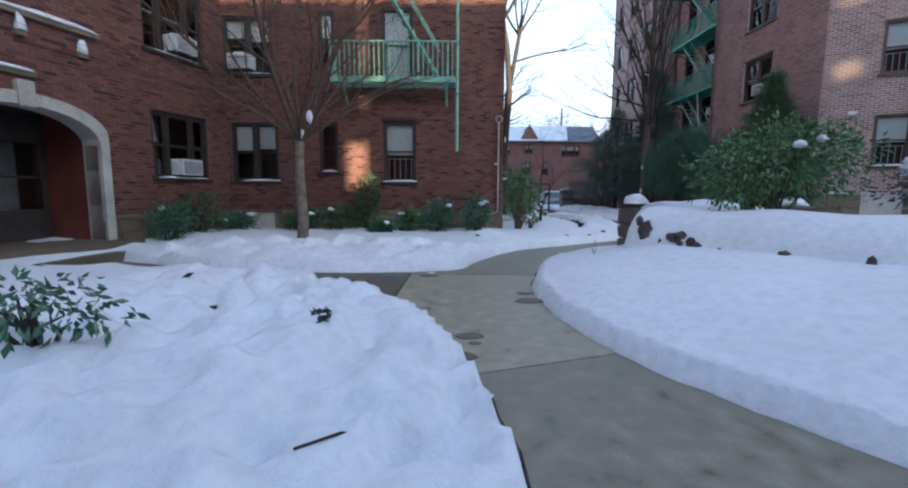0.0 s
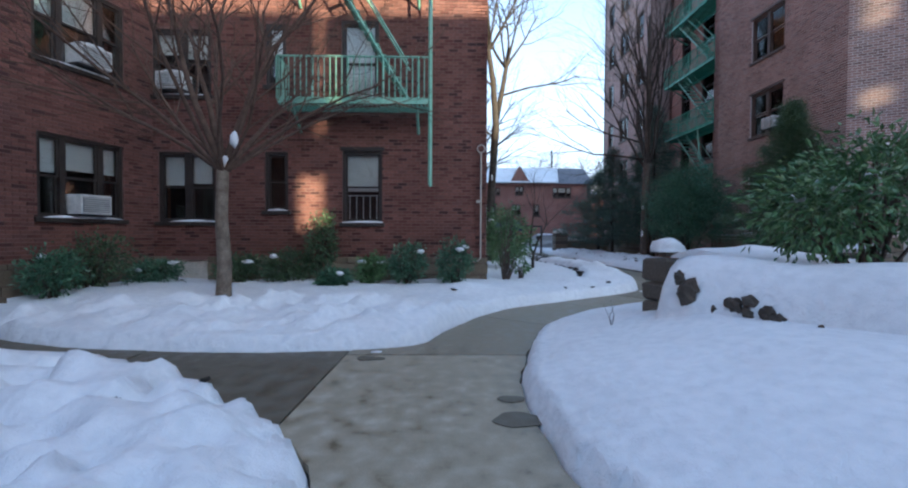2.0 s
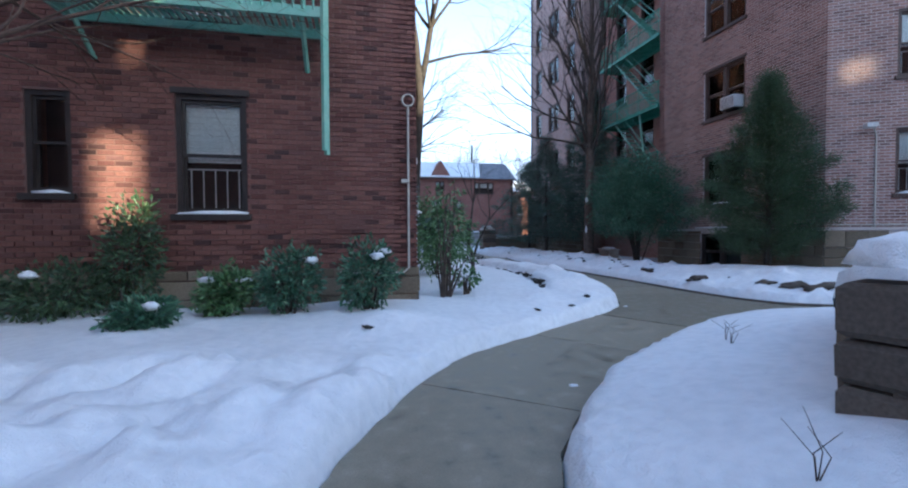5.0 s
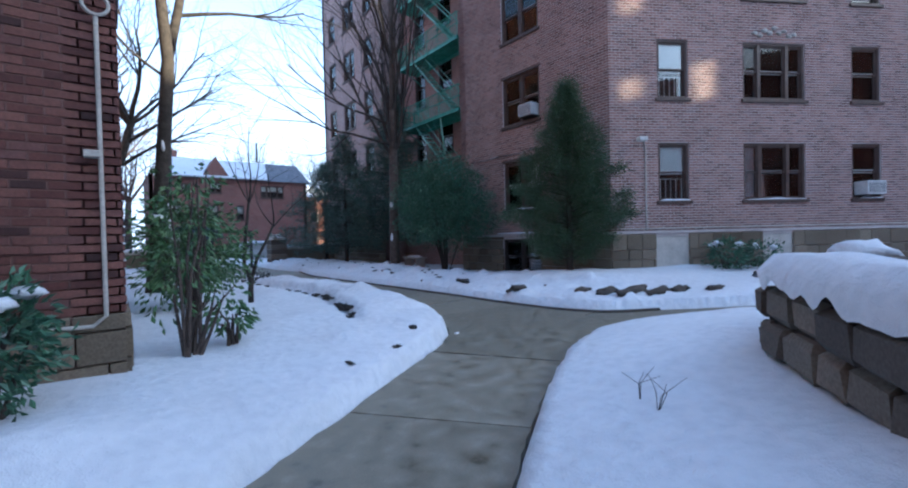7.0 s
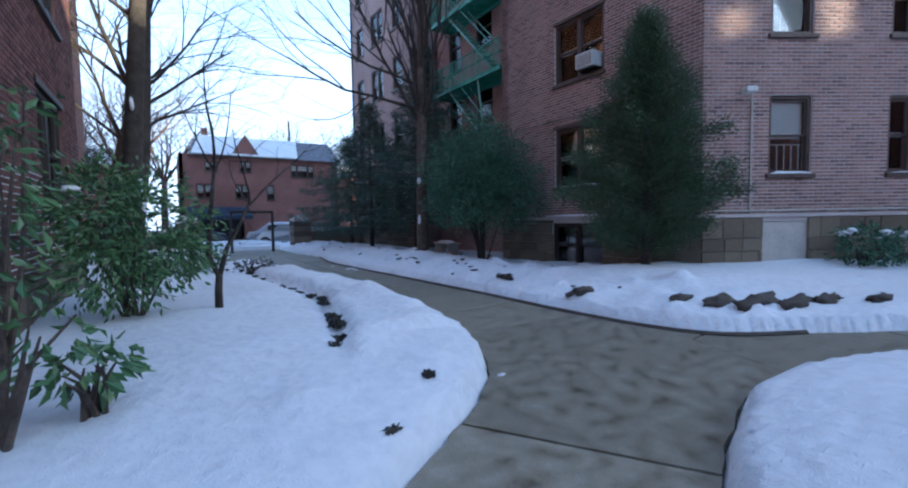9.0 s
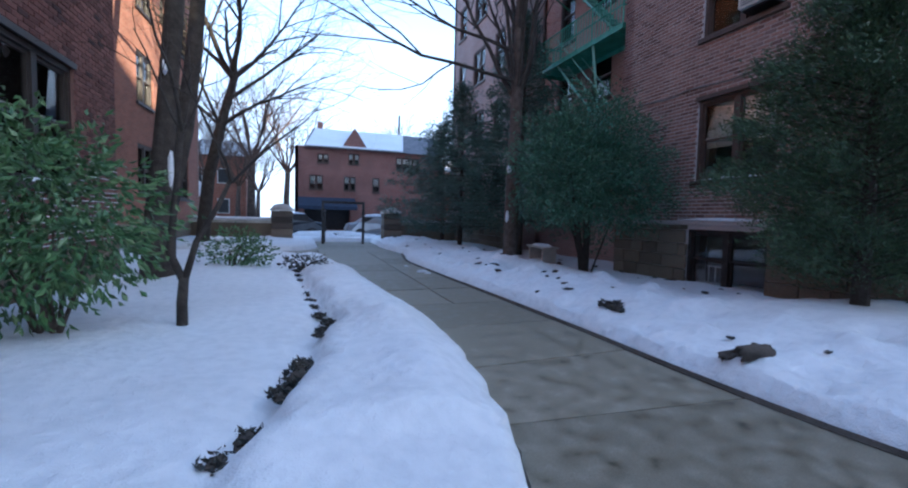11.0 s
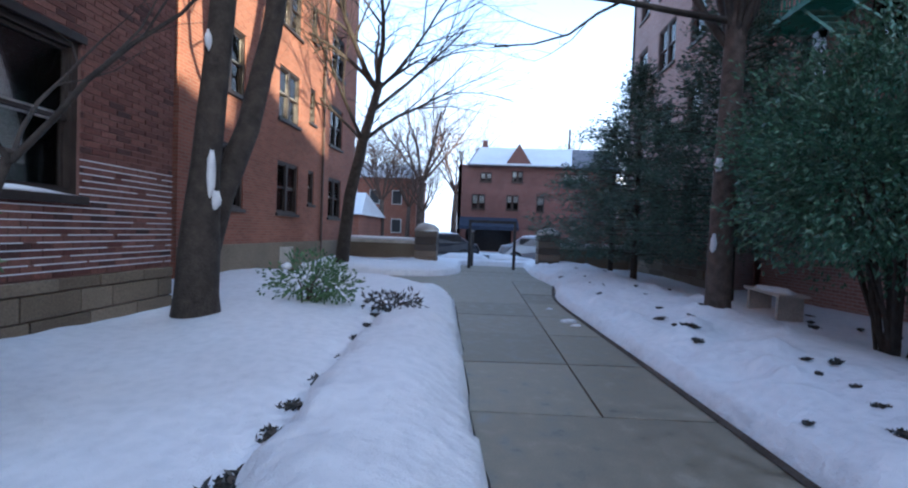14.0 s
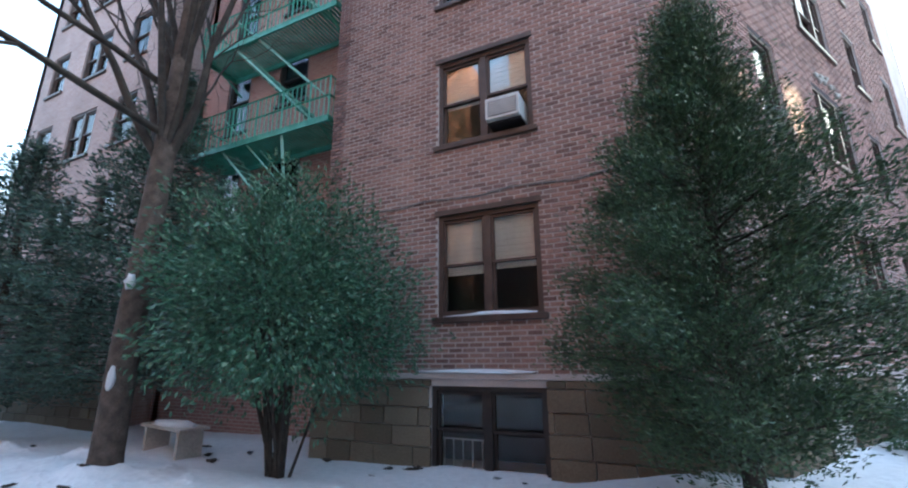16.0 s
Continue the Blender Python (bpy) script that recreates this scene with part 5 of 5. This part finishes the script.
def shrub(x, y, name, label, blobs, leaves, size, mat, stems=7, stem_h=0.6, wood=None, category="shrub", snow=0, seed=1, hang=0.0, group=""):
    """Stems and a crown of single leaves spread over uneven clumps; blobs are (dx, dy, z, rx, ry, rz)."""
    random.seed(seed)
    z0 = snow_at(x, y) - 0.04
    s = thing(name, pose(x, y, z0), label, category, group)
    for k in range(stems):
        w = Build()
        bl = random.choice(blobs)
        e = Vector((bl[0] + rnd(-0.6, 0.6) * bl[3], bl[1] + rnd(-0.6, 0.6) * bl[4], bl[2] + rnd(-0.3, 0.6) * bl[5]))
        st = Vector((rnd(-0.08, 0.08), rnd(-0.08, 0.08), -0.1))
        mid = st.lerp(e, 0.5) + Vector((rnd(-0.08, 0.08), rnd(-0.08, 0.08), 0.1))
        w.tube([st, mid, e], [0.022, 0.016, 0.006], 5)
        part("stem", w, wood or BARK, s)
    c = Build()
    vol = [b[3] * b[4] * b[5] for b in blobs]
    for _ in range(leaves):
        b = random.choices(blobs, vol)[0]
        d = Vector((random.gauss(0, 1), random.gauss(0, 1), random.gauss(0, 1))).normalized()
        k = 0.55 + 0.45 * random.random() ** 0.6
        k *= 1 + 0.78 * noise.noise(d * 2.6 + Vector((b[0] * 7, b[1] * 7, seed)))
        p = Vector((b[0] + d.x * b[3] * k, b[1] + d.y * b[4] * k, b[2] + d.z * b[5] * k))
        if p.z < 0.05:
            continue
        c.leaf(p, d + Vector((rnd(-.8, .8), rnd(-.8, .8), rnd(-.8, .6) - hang)), size * rnd(0.7, 1.3), size * rnd(0.35, 0.5))
    part("crown", c, mat, s)
    for _ in range(snow):
        b = random.choice(blobs)
        a = rnd(0, 6.28)
        part("snow", Build().blob((b[0] + b[3] * 0.7 * math.cos(a), b[1] + b[4] * 0.7 * math.sin(a), b[2] + b[5] * rnd(0.4, 0.8)), (rnd(0.05, 0.13), rnd(0.05, 0.13), 0.05), 0.5, 8, 5), SNOW, s, "", True)
    return s


def conifer(x, y, name, label, height, radius, needles, mat, seed, droop=0.15, bare=0.3, ragged=0.3, size=0.11, z0=None):
    """A trunk with whorls of branches, each clad in small sprays."""
    random.seed(seed)
    t = thing(name, pose(x, y, (snow_at(x, y) if z0 is None else z0) - 0.05), label, "tree")
    part("trunk", Build().tube([(0, 0, -0.2), (0, 0, height * 0.5), (0, 0, height * 0.97)], [0.10, 0.06, 0.012], 8), BARK_DARK, t)
    br, c = Build(), Build()
    n = int(height * 26)
    for k in range(n):
        u = (k + rnd(0, 1)) / n
        z = bare + (height - bare) * u
        R = radius * (min(1.0, 0.55 + u * 2.2) if u < 0.2 else (1 - (u - 0.2) / 0.8) ** 1.05) * (1 + ragged * rnd(-1, 0.6)) + 0.08
        a = k * 2.399 + rnd(-0.4, 0.4)
        e = Vector((R * math.cos(a), R * math.sin(a), z + R * (0.25 - droop)))
        s = Vector((0, 0, z - 0.05))
        br.tube([s, s.lerp(e, 0.6) + Vector((0, 0, 0.05)), e], [0.018, 0.010, 0.004], 3, False)
        for _ in range(int(needles / n * (0.4 + 1.2 * R / radius))):
            f = 1 - 0.75 * random.random() ** 1.6
            p = s.lerp(e, f) + Vector((random.gauss(0, 1), random.gauss(0, 1), random.gauss(0, 0.8))) * (0.11 * (1.25 - 0.5 * f) + 0.03)
            d = (e - s).normalized() + Vector((rnd(-0.7, 0.7), rnd(-0.7, 0.7), rnd(-0.5, 0.7)))
            c.leaf(p, d, size * rnd(0.7, 1.4), size * rnd(0.22, 0.4))
    part("branchwork", br, BARK_DARK, t)["kind"] = "stuff"
    part("crown", c, mat, t)
    return t


conifer(10.95, 15.7, "conifer", "dense dark green conifer, cone-shaped, beside the mauve house", 5.0, 1.48, 95000, CONIFER, 21, 0.05, 0.3, 0.45, 0.056)
conifer(10.3, 28.5, "pine", "open blue-green pine with layered branches", 6.2, 2.7, 22000, PINE, 23, 0.3, 0.8, 0.75, 0.11)
conifer(11.4, 25.6, "pine", "tall dark pine against the recess of the house", 8.0, 2.3, 26000, PINE, 24, 0.3, 1.2, 0.75, 0.11)
conifer(10.6, 31.8, "pine", "blue-green pine near the garden wall", 5.4, 2.3, 16000, PINE, 25, 0.3, 0.6, 0.75, 0.11)

shrub(10.6, 20.8, "holly_tree", "broad round holly tree with glossy dark leaves", [(0, 0, 2.3, 1.55, 1.5, 1.3), (0.3, 0.2, 3.2, 1.1, 1.1, 1.0), (-0.6, -0.3, 1.9, 1.0, 1.0, 0.9), (0.5, -0.6, 1.8, 1.1, 1.0, 0.9), (-0.2, 0.5, 2.7, 1.2, 1.1, 1.1)], 30000, 0.08, HOLLY, 16, 1.0, BARK_DARK, "tree", 0, 31)
part("trunk", Build().tube([(0, 0, -0.15), (0.02, 0, 0.7), (0, 0.05, 2.0)], [0.09, 0.075, 0.05], 8), BARK_DARK, bpy.data.objects["holly_tree"])
shrub(1.95, 13.55, "rhododendron", "tall open rhododendron with drooping green leaves", [(0, 0, 1.45, 0.36, 0.34, 0.5), (-0.1, 0.1, 0.95, 0.34, 0.32, 0.4), (0.3, -0.1, 0.6, 0.26, 0.24, 0.18), (-0.2, 0.1, 0.5, 0.22, 0.2, 0.16), (0.08, 0.1, 1.85, 0.24, 0.24, 0.22)], 330, 0.10, RHODO, 14, 0.6, BARK, "shrub", 0, 32, 0.7)
shrub(2.4, 17.0, "rhododendron", "broad leafy green rhododendron on the snow", [(0, 0, 1.15, 0.75, 0.7, 0.7), (-0.3, 0.2, 1.5, 0.55, 0.55, 0.5), (0.35, -0.2, 0.8, 0.5, 0.5, 0.4), (-0.2, -0.3, 0.6, 0.6, 0.5, 0.4)], 3600, 0.10, RHODO, 12, 0.5, BARK, "shrub", 1, 36, 0.4)
shrub(2.35, 13.75, "rhododendron", "low straggling rhododendron over the snow", [(0, 0, 0.32, 0.26, 0.2, 0.16)], 90, 0.12, RHODO, 8, 0.3, BARK, "shrub", 0, 33, 0.7)
for i, (x, y, r, h, mat, sn) in enumerate(((0.62, 12.35, 0.36, 0.92, HOLLY, 3), (-0.45, 12.45, 0.40, 0.85, HOLLY, 1), (-1.25, 12.4, 0.32, 0.6, RHODO, 2), (-2.45, 12.6, 0.35, 1.5, CONIFER, 0), (-3.2, 12.5, 0.5, 0.7, CONIFER, 1), (-4.3, 12.5, 0.5, 0.6, CONIFER, 1), (-1.9, 11.6, 0.3, 0.35, HOLLY, 2), (-6.0, 12.2, 0.5, 0.5, HOLLY, 2), (-6.5, 11.2, 0.6, 1.05, CONIFER, 0), (-6.7, 10.4, 0.45, 0.8, HOLLY, 1))):
    shrub(x, y, "evergreen_shrub", ("dark evergreen shrub", "green broad-leaved shrub", "narrow dark upright evergreen")[0 if mat is HOLLY else 1 if mat is RHODO else 2] + " against the stone base", [(0, 0, h * 0.55, r, r * 0.8, h * 0.5), (r * 0.4, 0.05, h * 0.7, r * 0.6, r * 0.6, h * 0.35), (-r * 0.4, -0.05, h * 0.4, r * 0.6, r * 0.6, h * 0.35)], 1500, 0.085, mat, 8, 0.3, BARK_DARK, "shrub", sn, 40 + i, group="shrubs along the house")
shrub(-2.95, 3.05, "rhododendron", "low rhododendron with dark drooping leaves on the snow bank", [(0, 0, 0.28, 0.42, 0.35, 0.22), (0.3, 0.1, 0.2, 0.25, 0.22, 0.14), (-0.4, 0.2, 0.3, 0.4, 0.4, 0.22)], 300, 0.10, HOLLY, 9, 0.2, BARK_DARK, "shrub", 0, 60, 0.6)
shrub(14.4, 13.2, "evergreen_shrub", "low broad-leaved shrub loaded with snow beside the stone base", [(0, 0, 0.45, 0.55, 0.45, 0.4), (0.9, -0.5, 0.4, 0.5, 0.45, 0.35)], 1500, 0.10, HOLLY, 8, 0.3, BARK_DARK, "shrub", 14, 70)
shrub(3.15, 22.2, "euonymus", "small variegated yellow-green shrub in the snow", [(0, 0, 0.4, 0.6, 0.5, 0.36), (0.4, 0.0, 0.32, 0.4, 0.4, 0.28)], 1300, 0.085, RHODO, 9, 0.3, BARK, "shrub", 2, 61)
shrub(4.55, 22.0, "perennial", "withered dark perennial on the snow bank", [(0, 0, 0.12, 0.45, 0.35, 0.12)], 240, 0.10, DEAD, 8, 0.2, BARK_DARK, "plant", 0, 62)
# shrubs on the planter, raised on its bed
for nm, lb, x, y, bl, n, sz, mat, sn, sd in (("leafy_shrub", "large arching green shrub on the planter", 4.95, 7.0, [(0, 0, 0.95, 0.95, 0.85, 0.6), (0.6, 0.1, 1.1, 0.8, 0.7, 0.5), (-0.5, 0.1, 0.75, 0.6, 0.6, 0.45), (0.2, 0, 1.25, 0.6, 0.5, 0.35)], 4200, 0.10, RHODO, 6, 63),
                                            ("snowy_shrub", "rounded twiggy shrub loaded with snow", 6.9, 6.0, [(0, 0, 0.6, 0.9, 0.8, 0.45), (0.9, -0.5, 0.6, 0.9, 0.8, 0.42)], 2200, 0.08, DEAD, 70, 64)):
    s = shrub(x, y, nm, lb, bl, n, sz, mat, 22, 0.8, BARK, "shrub", sn, sd, 0.2)
    s.location.z = 0.95

# dead tufts and stones that poke through the snow
random.seed(5)
tuft = thing("plant_tuft", pose(0, 0, 0), "withered dark leaves that poke through the snow", "plant", "withered tufts")
tb = Build()
for _ in range(90):
    a = rnd(0, 6.28)
    tb.leaf((rnd(-0.11, 0.11), rnd(-0.08, 0.08), 0), (math.cos(a), math.sin(a), rnd(0.1, 0.9)), rnd(0.035, 0.08), rnd(0.022, 0.038))
part("leaves", tb, DEAD, tuft)
part("root", Build().blob((0, 0, 0), (0.10, 0.06, 0.03), 0.6, 8, 5), EARTH, tuft)
spots = [(3.17, 12.35), (4.5, 13.3), (4.0, 22.6), (-2.0, 5.6), (-1.9, 5.4), (-1.55, 6.0), (0.6, 11.2), (3.9, 12.7)]
spots += [(9.0, 13.4), (9.3, 13.15), (9.6, 13.0), (9.85, 12.85), (10.1, 12.8), (10.4, 12.65), (10.7, 12.55), (11.3, 12.2), (11.6, 12.3)]
spots += [(8.93, 14.82), (9.0, 19.86), (9.15, 19.7), (8.63, 21.4), (8.4, 24.9), (9.1, 17.94), (8.85, 19.5), (8.88, 19.15), (8.8, 18.85), (8.2, 18.7), (8.42, 20.8), (8.45, 21.5), (8.56, 22.2), (8.58, 18.4), (9.04, 18.1), (8.6, 15.5), (9.0, 17.6)]
spots += [(rnd(8.3, 10.2), rnd(22, 31)) for _ in range(18)] + [(rnd(-2, 4), rnd(23, 30)) for _ in range(12)] + [(rnd(11.2, 12.0), rnd(17, 24)) for _ in range(16)]
for x, y, k in ((4.15, 14.45, 1.0), (4.24, 14.62, 1.1), (4.40, 14.98, 0.9), (4.45, 15.2, 1.2), (4.48, 15.5, 1.3), (4.52, 15.75, 1.0), (4.66, 16.4, 0.6), (4.72, 16.8, 1.1), (4.80, 17.05, 1.3), (4.72, 17.4, 1.2), (4.66, 17.9, 0.8), (4.62, 18.3, 0.9), (4.6, 18.8, 1.0), (4.55, 19.5, 0.7), (4.47, 20.3, 0.9), (4.45, 21.0, 0.8), (4.43, 21.6, 1.0), (8.42, 17.04, 1.6), (-0.97, 3.27, 0.9), (-1.0, 3.39, 1.0), (-1.04, 3.53, 0.9), (-2.57, 4.67, 0.9), (-2.34, 4.54, 0.8), (-3.07, 5.07, 0.6)):
    copy_thing(tuft, pose(x - 0.03, y, snow_at(x - 0.03, y) + 0.02, rnd(-15, 15), rnd(-15, 15), rnd(60, 120)) @ Matrix.Diagonal((k * 0.95, k * 0.75, k * 0.95, 1)))
for i, (x, y) in enumerate(spots):
    k = rnd(0.35, 0.9)
    copy_thing(tuft, pose(x, y, snow_at(x, y) + 0.005, rnd(-12, 12), rnd(-12, 12), rnd(0, 360)) @ Matrix.Diagonal((k * rnd(0.6, 1.2), k * rnd(0.5, 1.0), k * rnd(0.7, 1.5), 1)))
tuft.location = (8.6, 17.22, snow_at(8.6, 17.22))
for x, y, r in ((9.1, 13.35, 0.22), (9.5, 13.05, 0.3), (10.0, 12.8, 0.26), (10.5, 12.6, 0.22), (8.75, 13.7, 0.16), (8.35, 15.05, 0.15), (8.28, 15.2, 0.12), (11.2, 12.2, 0.2)):
    tagged(Build().blob((x, y, snow_at(x, y)), (r * 1.6, r * 0.5, r * 0.4), 0.75, 14, 8).ob("garden_stone", EARTH, smooth=True), "dark bare soil and stone under broken snow", "stone", "stones along the bank")
for x, y, a in ((4.22, 9.89, 0.3), (4.1, 9.7, 1.2), (2.39, 7.47, 0.7)):
    z = snow_at(x, y)
    tw = thing("twig", pose(x, y, z), "thin bare stem that stands out of the snow", "twig", "bare stems")
    tb = Build()
    for k in range(4):
        tb.tube([(0, 0, -0.05), (rnd(-.05, .05), rnd(-.05, .05), 0.09), (rnd(-.14, .14), rnd(-.14, .14), rnd(0.14, 0.26))], [0.0035, 0.0025, 0.0012], 5)
    part("stem", tb, BARK_DARK, tw)
stick = Build().tube([(-0.75, 1.95, snow_at(-0.75, 1.95) + 0.01), (-0.55, 2.05, snow_at(-0.55, 2.05) + 0.02), (-0.45, 2.08, snow_at(-0.45, 2.08) + 0.01)], [0.008, 0.008, 0.005], 5)
tagged(stick.ob("fallen_twig", BARK_DARK), "broken twig that lies on the snow", "twig")

# ---------------------------------------------------------------- garden wall, gate and street
for x, y, lb in ((3.6, 34.0, "rough stone gate pier with a domed cap of snow"), (8.75, 34.6, "rough stone gate pier with a snowy domed cap")):
    p = thing("gate_pier", pose(x, y, -0.1), lb, "pier", "gate piers")
    for k in range(6):
        part("stone", Build().box(-0.45, 0.45, -0.45, 0.45, k * 0.27, k * 0.27 + 0.262, 0.025), FIELDSTONE, p)
    part("cap", Build().blob((0, 0, 1.62), (0.55, 0.55, 0.32), 0.15, 14, 8, 0.0), LIMESTONE, p, "rounded snowy cap", True)
for (xa, xb, y) in ((-8, 3.15, 34.2), (9.2, 12.2, 34.9)):
    w = thing("garden_wall", pose(xa, y, 0), "low brown stone garden wall with snow on its coping", "wall", "garden walls", "structure")
    part("body", Build().box(0, xb - xa, -0.2, 0.2, -0.1, 0.95), BROWNSTONE, w)
    part("coping", Build().box(-0.02, xb - xa + 0.02, -0.26, 0.26, 0.95, 1.08, 0.02), LIMESTONE, w)
    part("snow", Build().box(0.0, xb - xa, -0.24, 0.24, 1.08, 1.22, 0.05), SNOW, w)
gate = thing("iron_gate", pose(7.3, 34.3, -0.06), "open black iron gate with an overhead bar", "gate")
for x in (0.0, -1.9):
    part("post", Build().box(x - 0.06, x + 0.06, -0.06, 0.06, 0, 2.0, 0.01), BLACK, gate)
part("overhead_bar", Build().box(-1.96, 0.06, -0.05, 0.05, 2.0, 2.12), BLACK, gate)
for k in range(9):
    part("bar", Build().tube([(-1.9 + 0.02 * k, 0.13 * k + 0.1, 0.1), (-1.9 + 0.02 * k, 0.13 * k + 0.1, 1.7)], [0.013, 0.013], 6), BLACK, gate)
part("leaf_rail", Build().beam((-1.9, 0.05, 1.65), (-1.72, 1.2, 1.65), 0.04), BLACK, gate)


def parked_car(x, y, ang, paint, label):
    c = thing("car", pose(x, y, -0.04, 0, 0, ang), label, "car", "parked cars")
    prof = [(-2.2, 0.35), (-2.2, 0.75), (-2.0, 0.88), (-1.1, 0.95), (-0.45, 1.42), (0.95, 1.45), (1.6, 1.0), (2.1, 0.9), (2.25, 0.6), (2.2, 0.35)]
    b, n = Build(), len(prof)
    for yy, k in ((-0.88, 0.94), (-0.8, 1.0), (0.8, 1.0), (0.88, 0.94)):
        b.v += [(px * k, yy if pz < 1.0 else yy * 0.82, 0.3 + (pz - 0.3) * k) for px, pz in prof]
    for r in range(3):
        for i in range(n):
            j = (i + 1) % n
            b.f.append((r * n + i, r * n + j, r * n + n + j, r * n + n + i))
    b.f += [tuple(reversed(range(n))), tuple(range(3 * n, 4 * n))]
    part("body", b, paint, c)
    for s in (-1, 1):
        part("side_window", Build().box(-0.85, 1.2, s * 0.735 - 0.01, s * 0.735 + 0.01, 1.02, 1.34, 0.004), BLACK, c)
        for wx2 in (-1.35, 1.4):
            wheel = part("wheel", Build().tube([(wx2, s * 0.70, 0.32), (wx2, s * 0.90, 0.32)], [0.32, 0.32], 18), RUBBER, c)
            part("rim", Build().tube([(wx2, s * 0.88, 0.32), (wx2, s * 0.915, 0.32)], [0.2, 0.18], 14), GREY_METAL, wheel)
    part("roof_snow", Build().blob((0.25, 0, 1.43), (0.8, 0.6, 0.1), 0.3, 14, 6, 0.0), SNOW, c, "snow on the roof", True)
    return c


parked_car(3.6, 40.3, 0, CAR_GREY, "dark grey parked car with snow on its roof")
parked_car(9.2, 40.3, 180, CAR_SILVER, "silver parked car behind the gate")
parked_car(-3.2, 40.3, 0, CAR_GREY, "dark parked car along the snowy kerb")
random.seed(9)
for x in range(-16, 15, 3):
    tagged(Build().blob((x + rnd(-1, 1), 38.6 + rnd(-.3, .3), 0), (1.5, 0.7, rnd(0.35, 0.7)), 0.5, 14, 8).ob("snow_heap", SNOW, smooth=True), "shovelled heap of snow at the kerb", "snow", "snow heaps")
for x, y, w, h in ((-14, 62, 13, 7), (22, 75, 20, 8), (-34, 68, 15, 9), (-13, 49, 9.5, 2.6)):
    hs = thing("row_house", pose(x, y, 0), "distant brick row house with snow on its roof", "house", "distant row houses")
    part("wall", Build().box(0, w, 0, 8, -0.3, h), FAR_BRICK, hs)
    rf2 = Build()
    rf2.v = [(-0.3, -0.4, h), (w + 0.3, -0.4, h), (w + 0.3, 8.4, h), (-0.3, 8.4, h), (0.5, 4, h + 2.0), (w - 0.5, 4, h + 2.0)]
    rf2.f = [(0, 1, 5, 4), (2, 3, 4, 5), (1, 2, 5), (3, 0, 4), (3, 2, 1, 0)]
    part("roof", rf2, SNOW, hs)
    for k in range(int(w / 2.4)):
        if h > 4:
            for zz in (1.2, 4.2):
                wd = part("window", Build().box(0.8 + k * 2.4, 1.9 + k * 2.4, -0.06, 0.02, zz, zz + 1.5), WHITE_METAL, hs)
                part("pane", Build().box(0.88 + k * 2.4, 1.82 + k * 2.4, -0.075, -0.061, zz + 0.08, zz + 1.42), BLACK, wd)
pole = thing("utility_pole", pose(15.5, 66, 0), "tall dark utility pole", "pole")
part("shaft", Build().tube([(0, 0, -0.3), (0, 0, 13.5)], [0.16, 0.11], 8), BARK_DARK, pole)
bench = thing("garden_bench", pose(11.4, 24.1, snow_at(11.4, 24.1) - 0.03, 0, 0, 80), "old wooden garden bench with snow on its seat", "bench")
for sx in (-0.6, 0.6):
    part("leg", Build().box(sx - 0.04, sx + 0.04, -0.2, 0.2, 0, 0.42, 0.005), CREAM, bench)
part("seat", Build().box(-0.75, 0.75, -0.24, 0.24, 0.42, 0.47, 0.008), CREAM, bench)
part("snow", Build().blob((0, 0, 0.47), (0.7, 0.22, 0.07), 0.3, 14, 6, 0.0), SNOW, bench, "", True)
for x, y, k in ((7.42, 23.3, 0.16), (7.5, 23.0, 0.1), (2.45, 9.75, 0.05), (-0.4, 7.72, 0.06), (5.4, 13.5, 0.05), (7.3, 24.6, 0.07), (0.25, 3.0, 0.05)):
    tagged(Build().blob((x, y, 0.0), (k, k * 0.6, k * 0.35), 0.6, 9, 6, 0.01).ob("snow_clod", SNOW, smooth=True), "small clod of snow fallen on the walk", "snow", "snow clods")
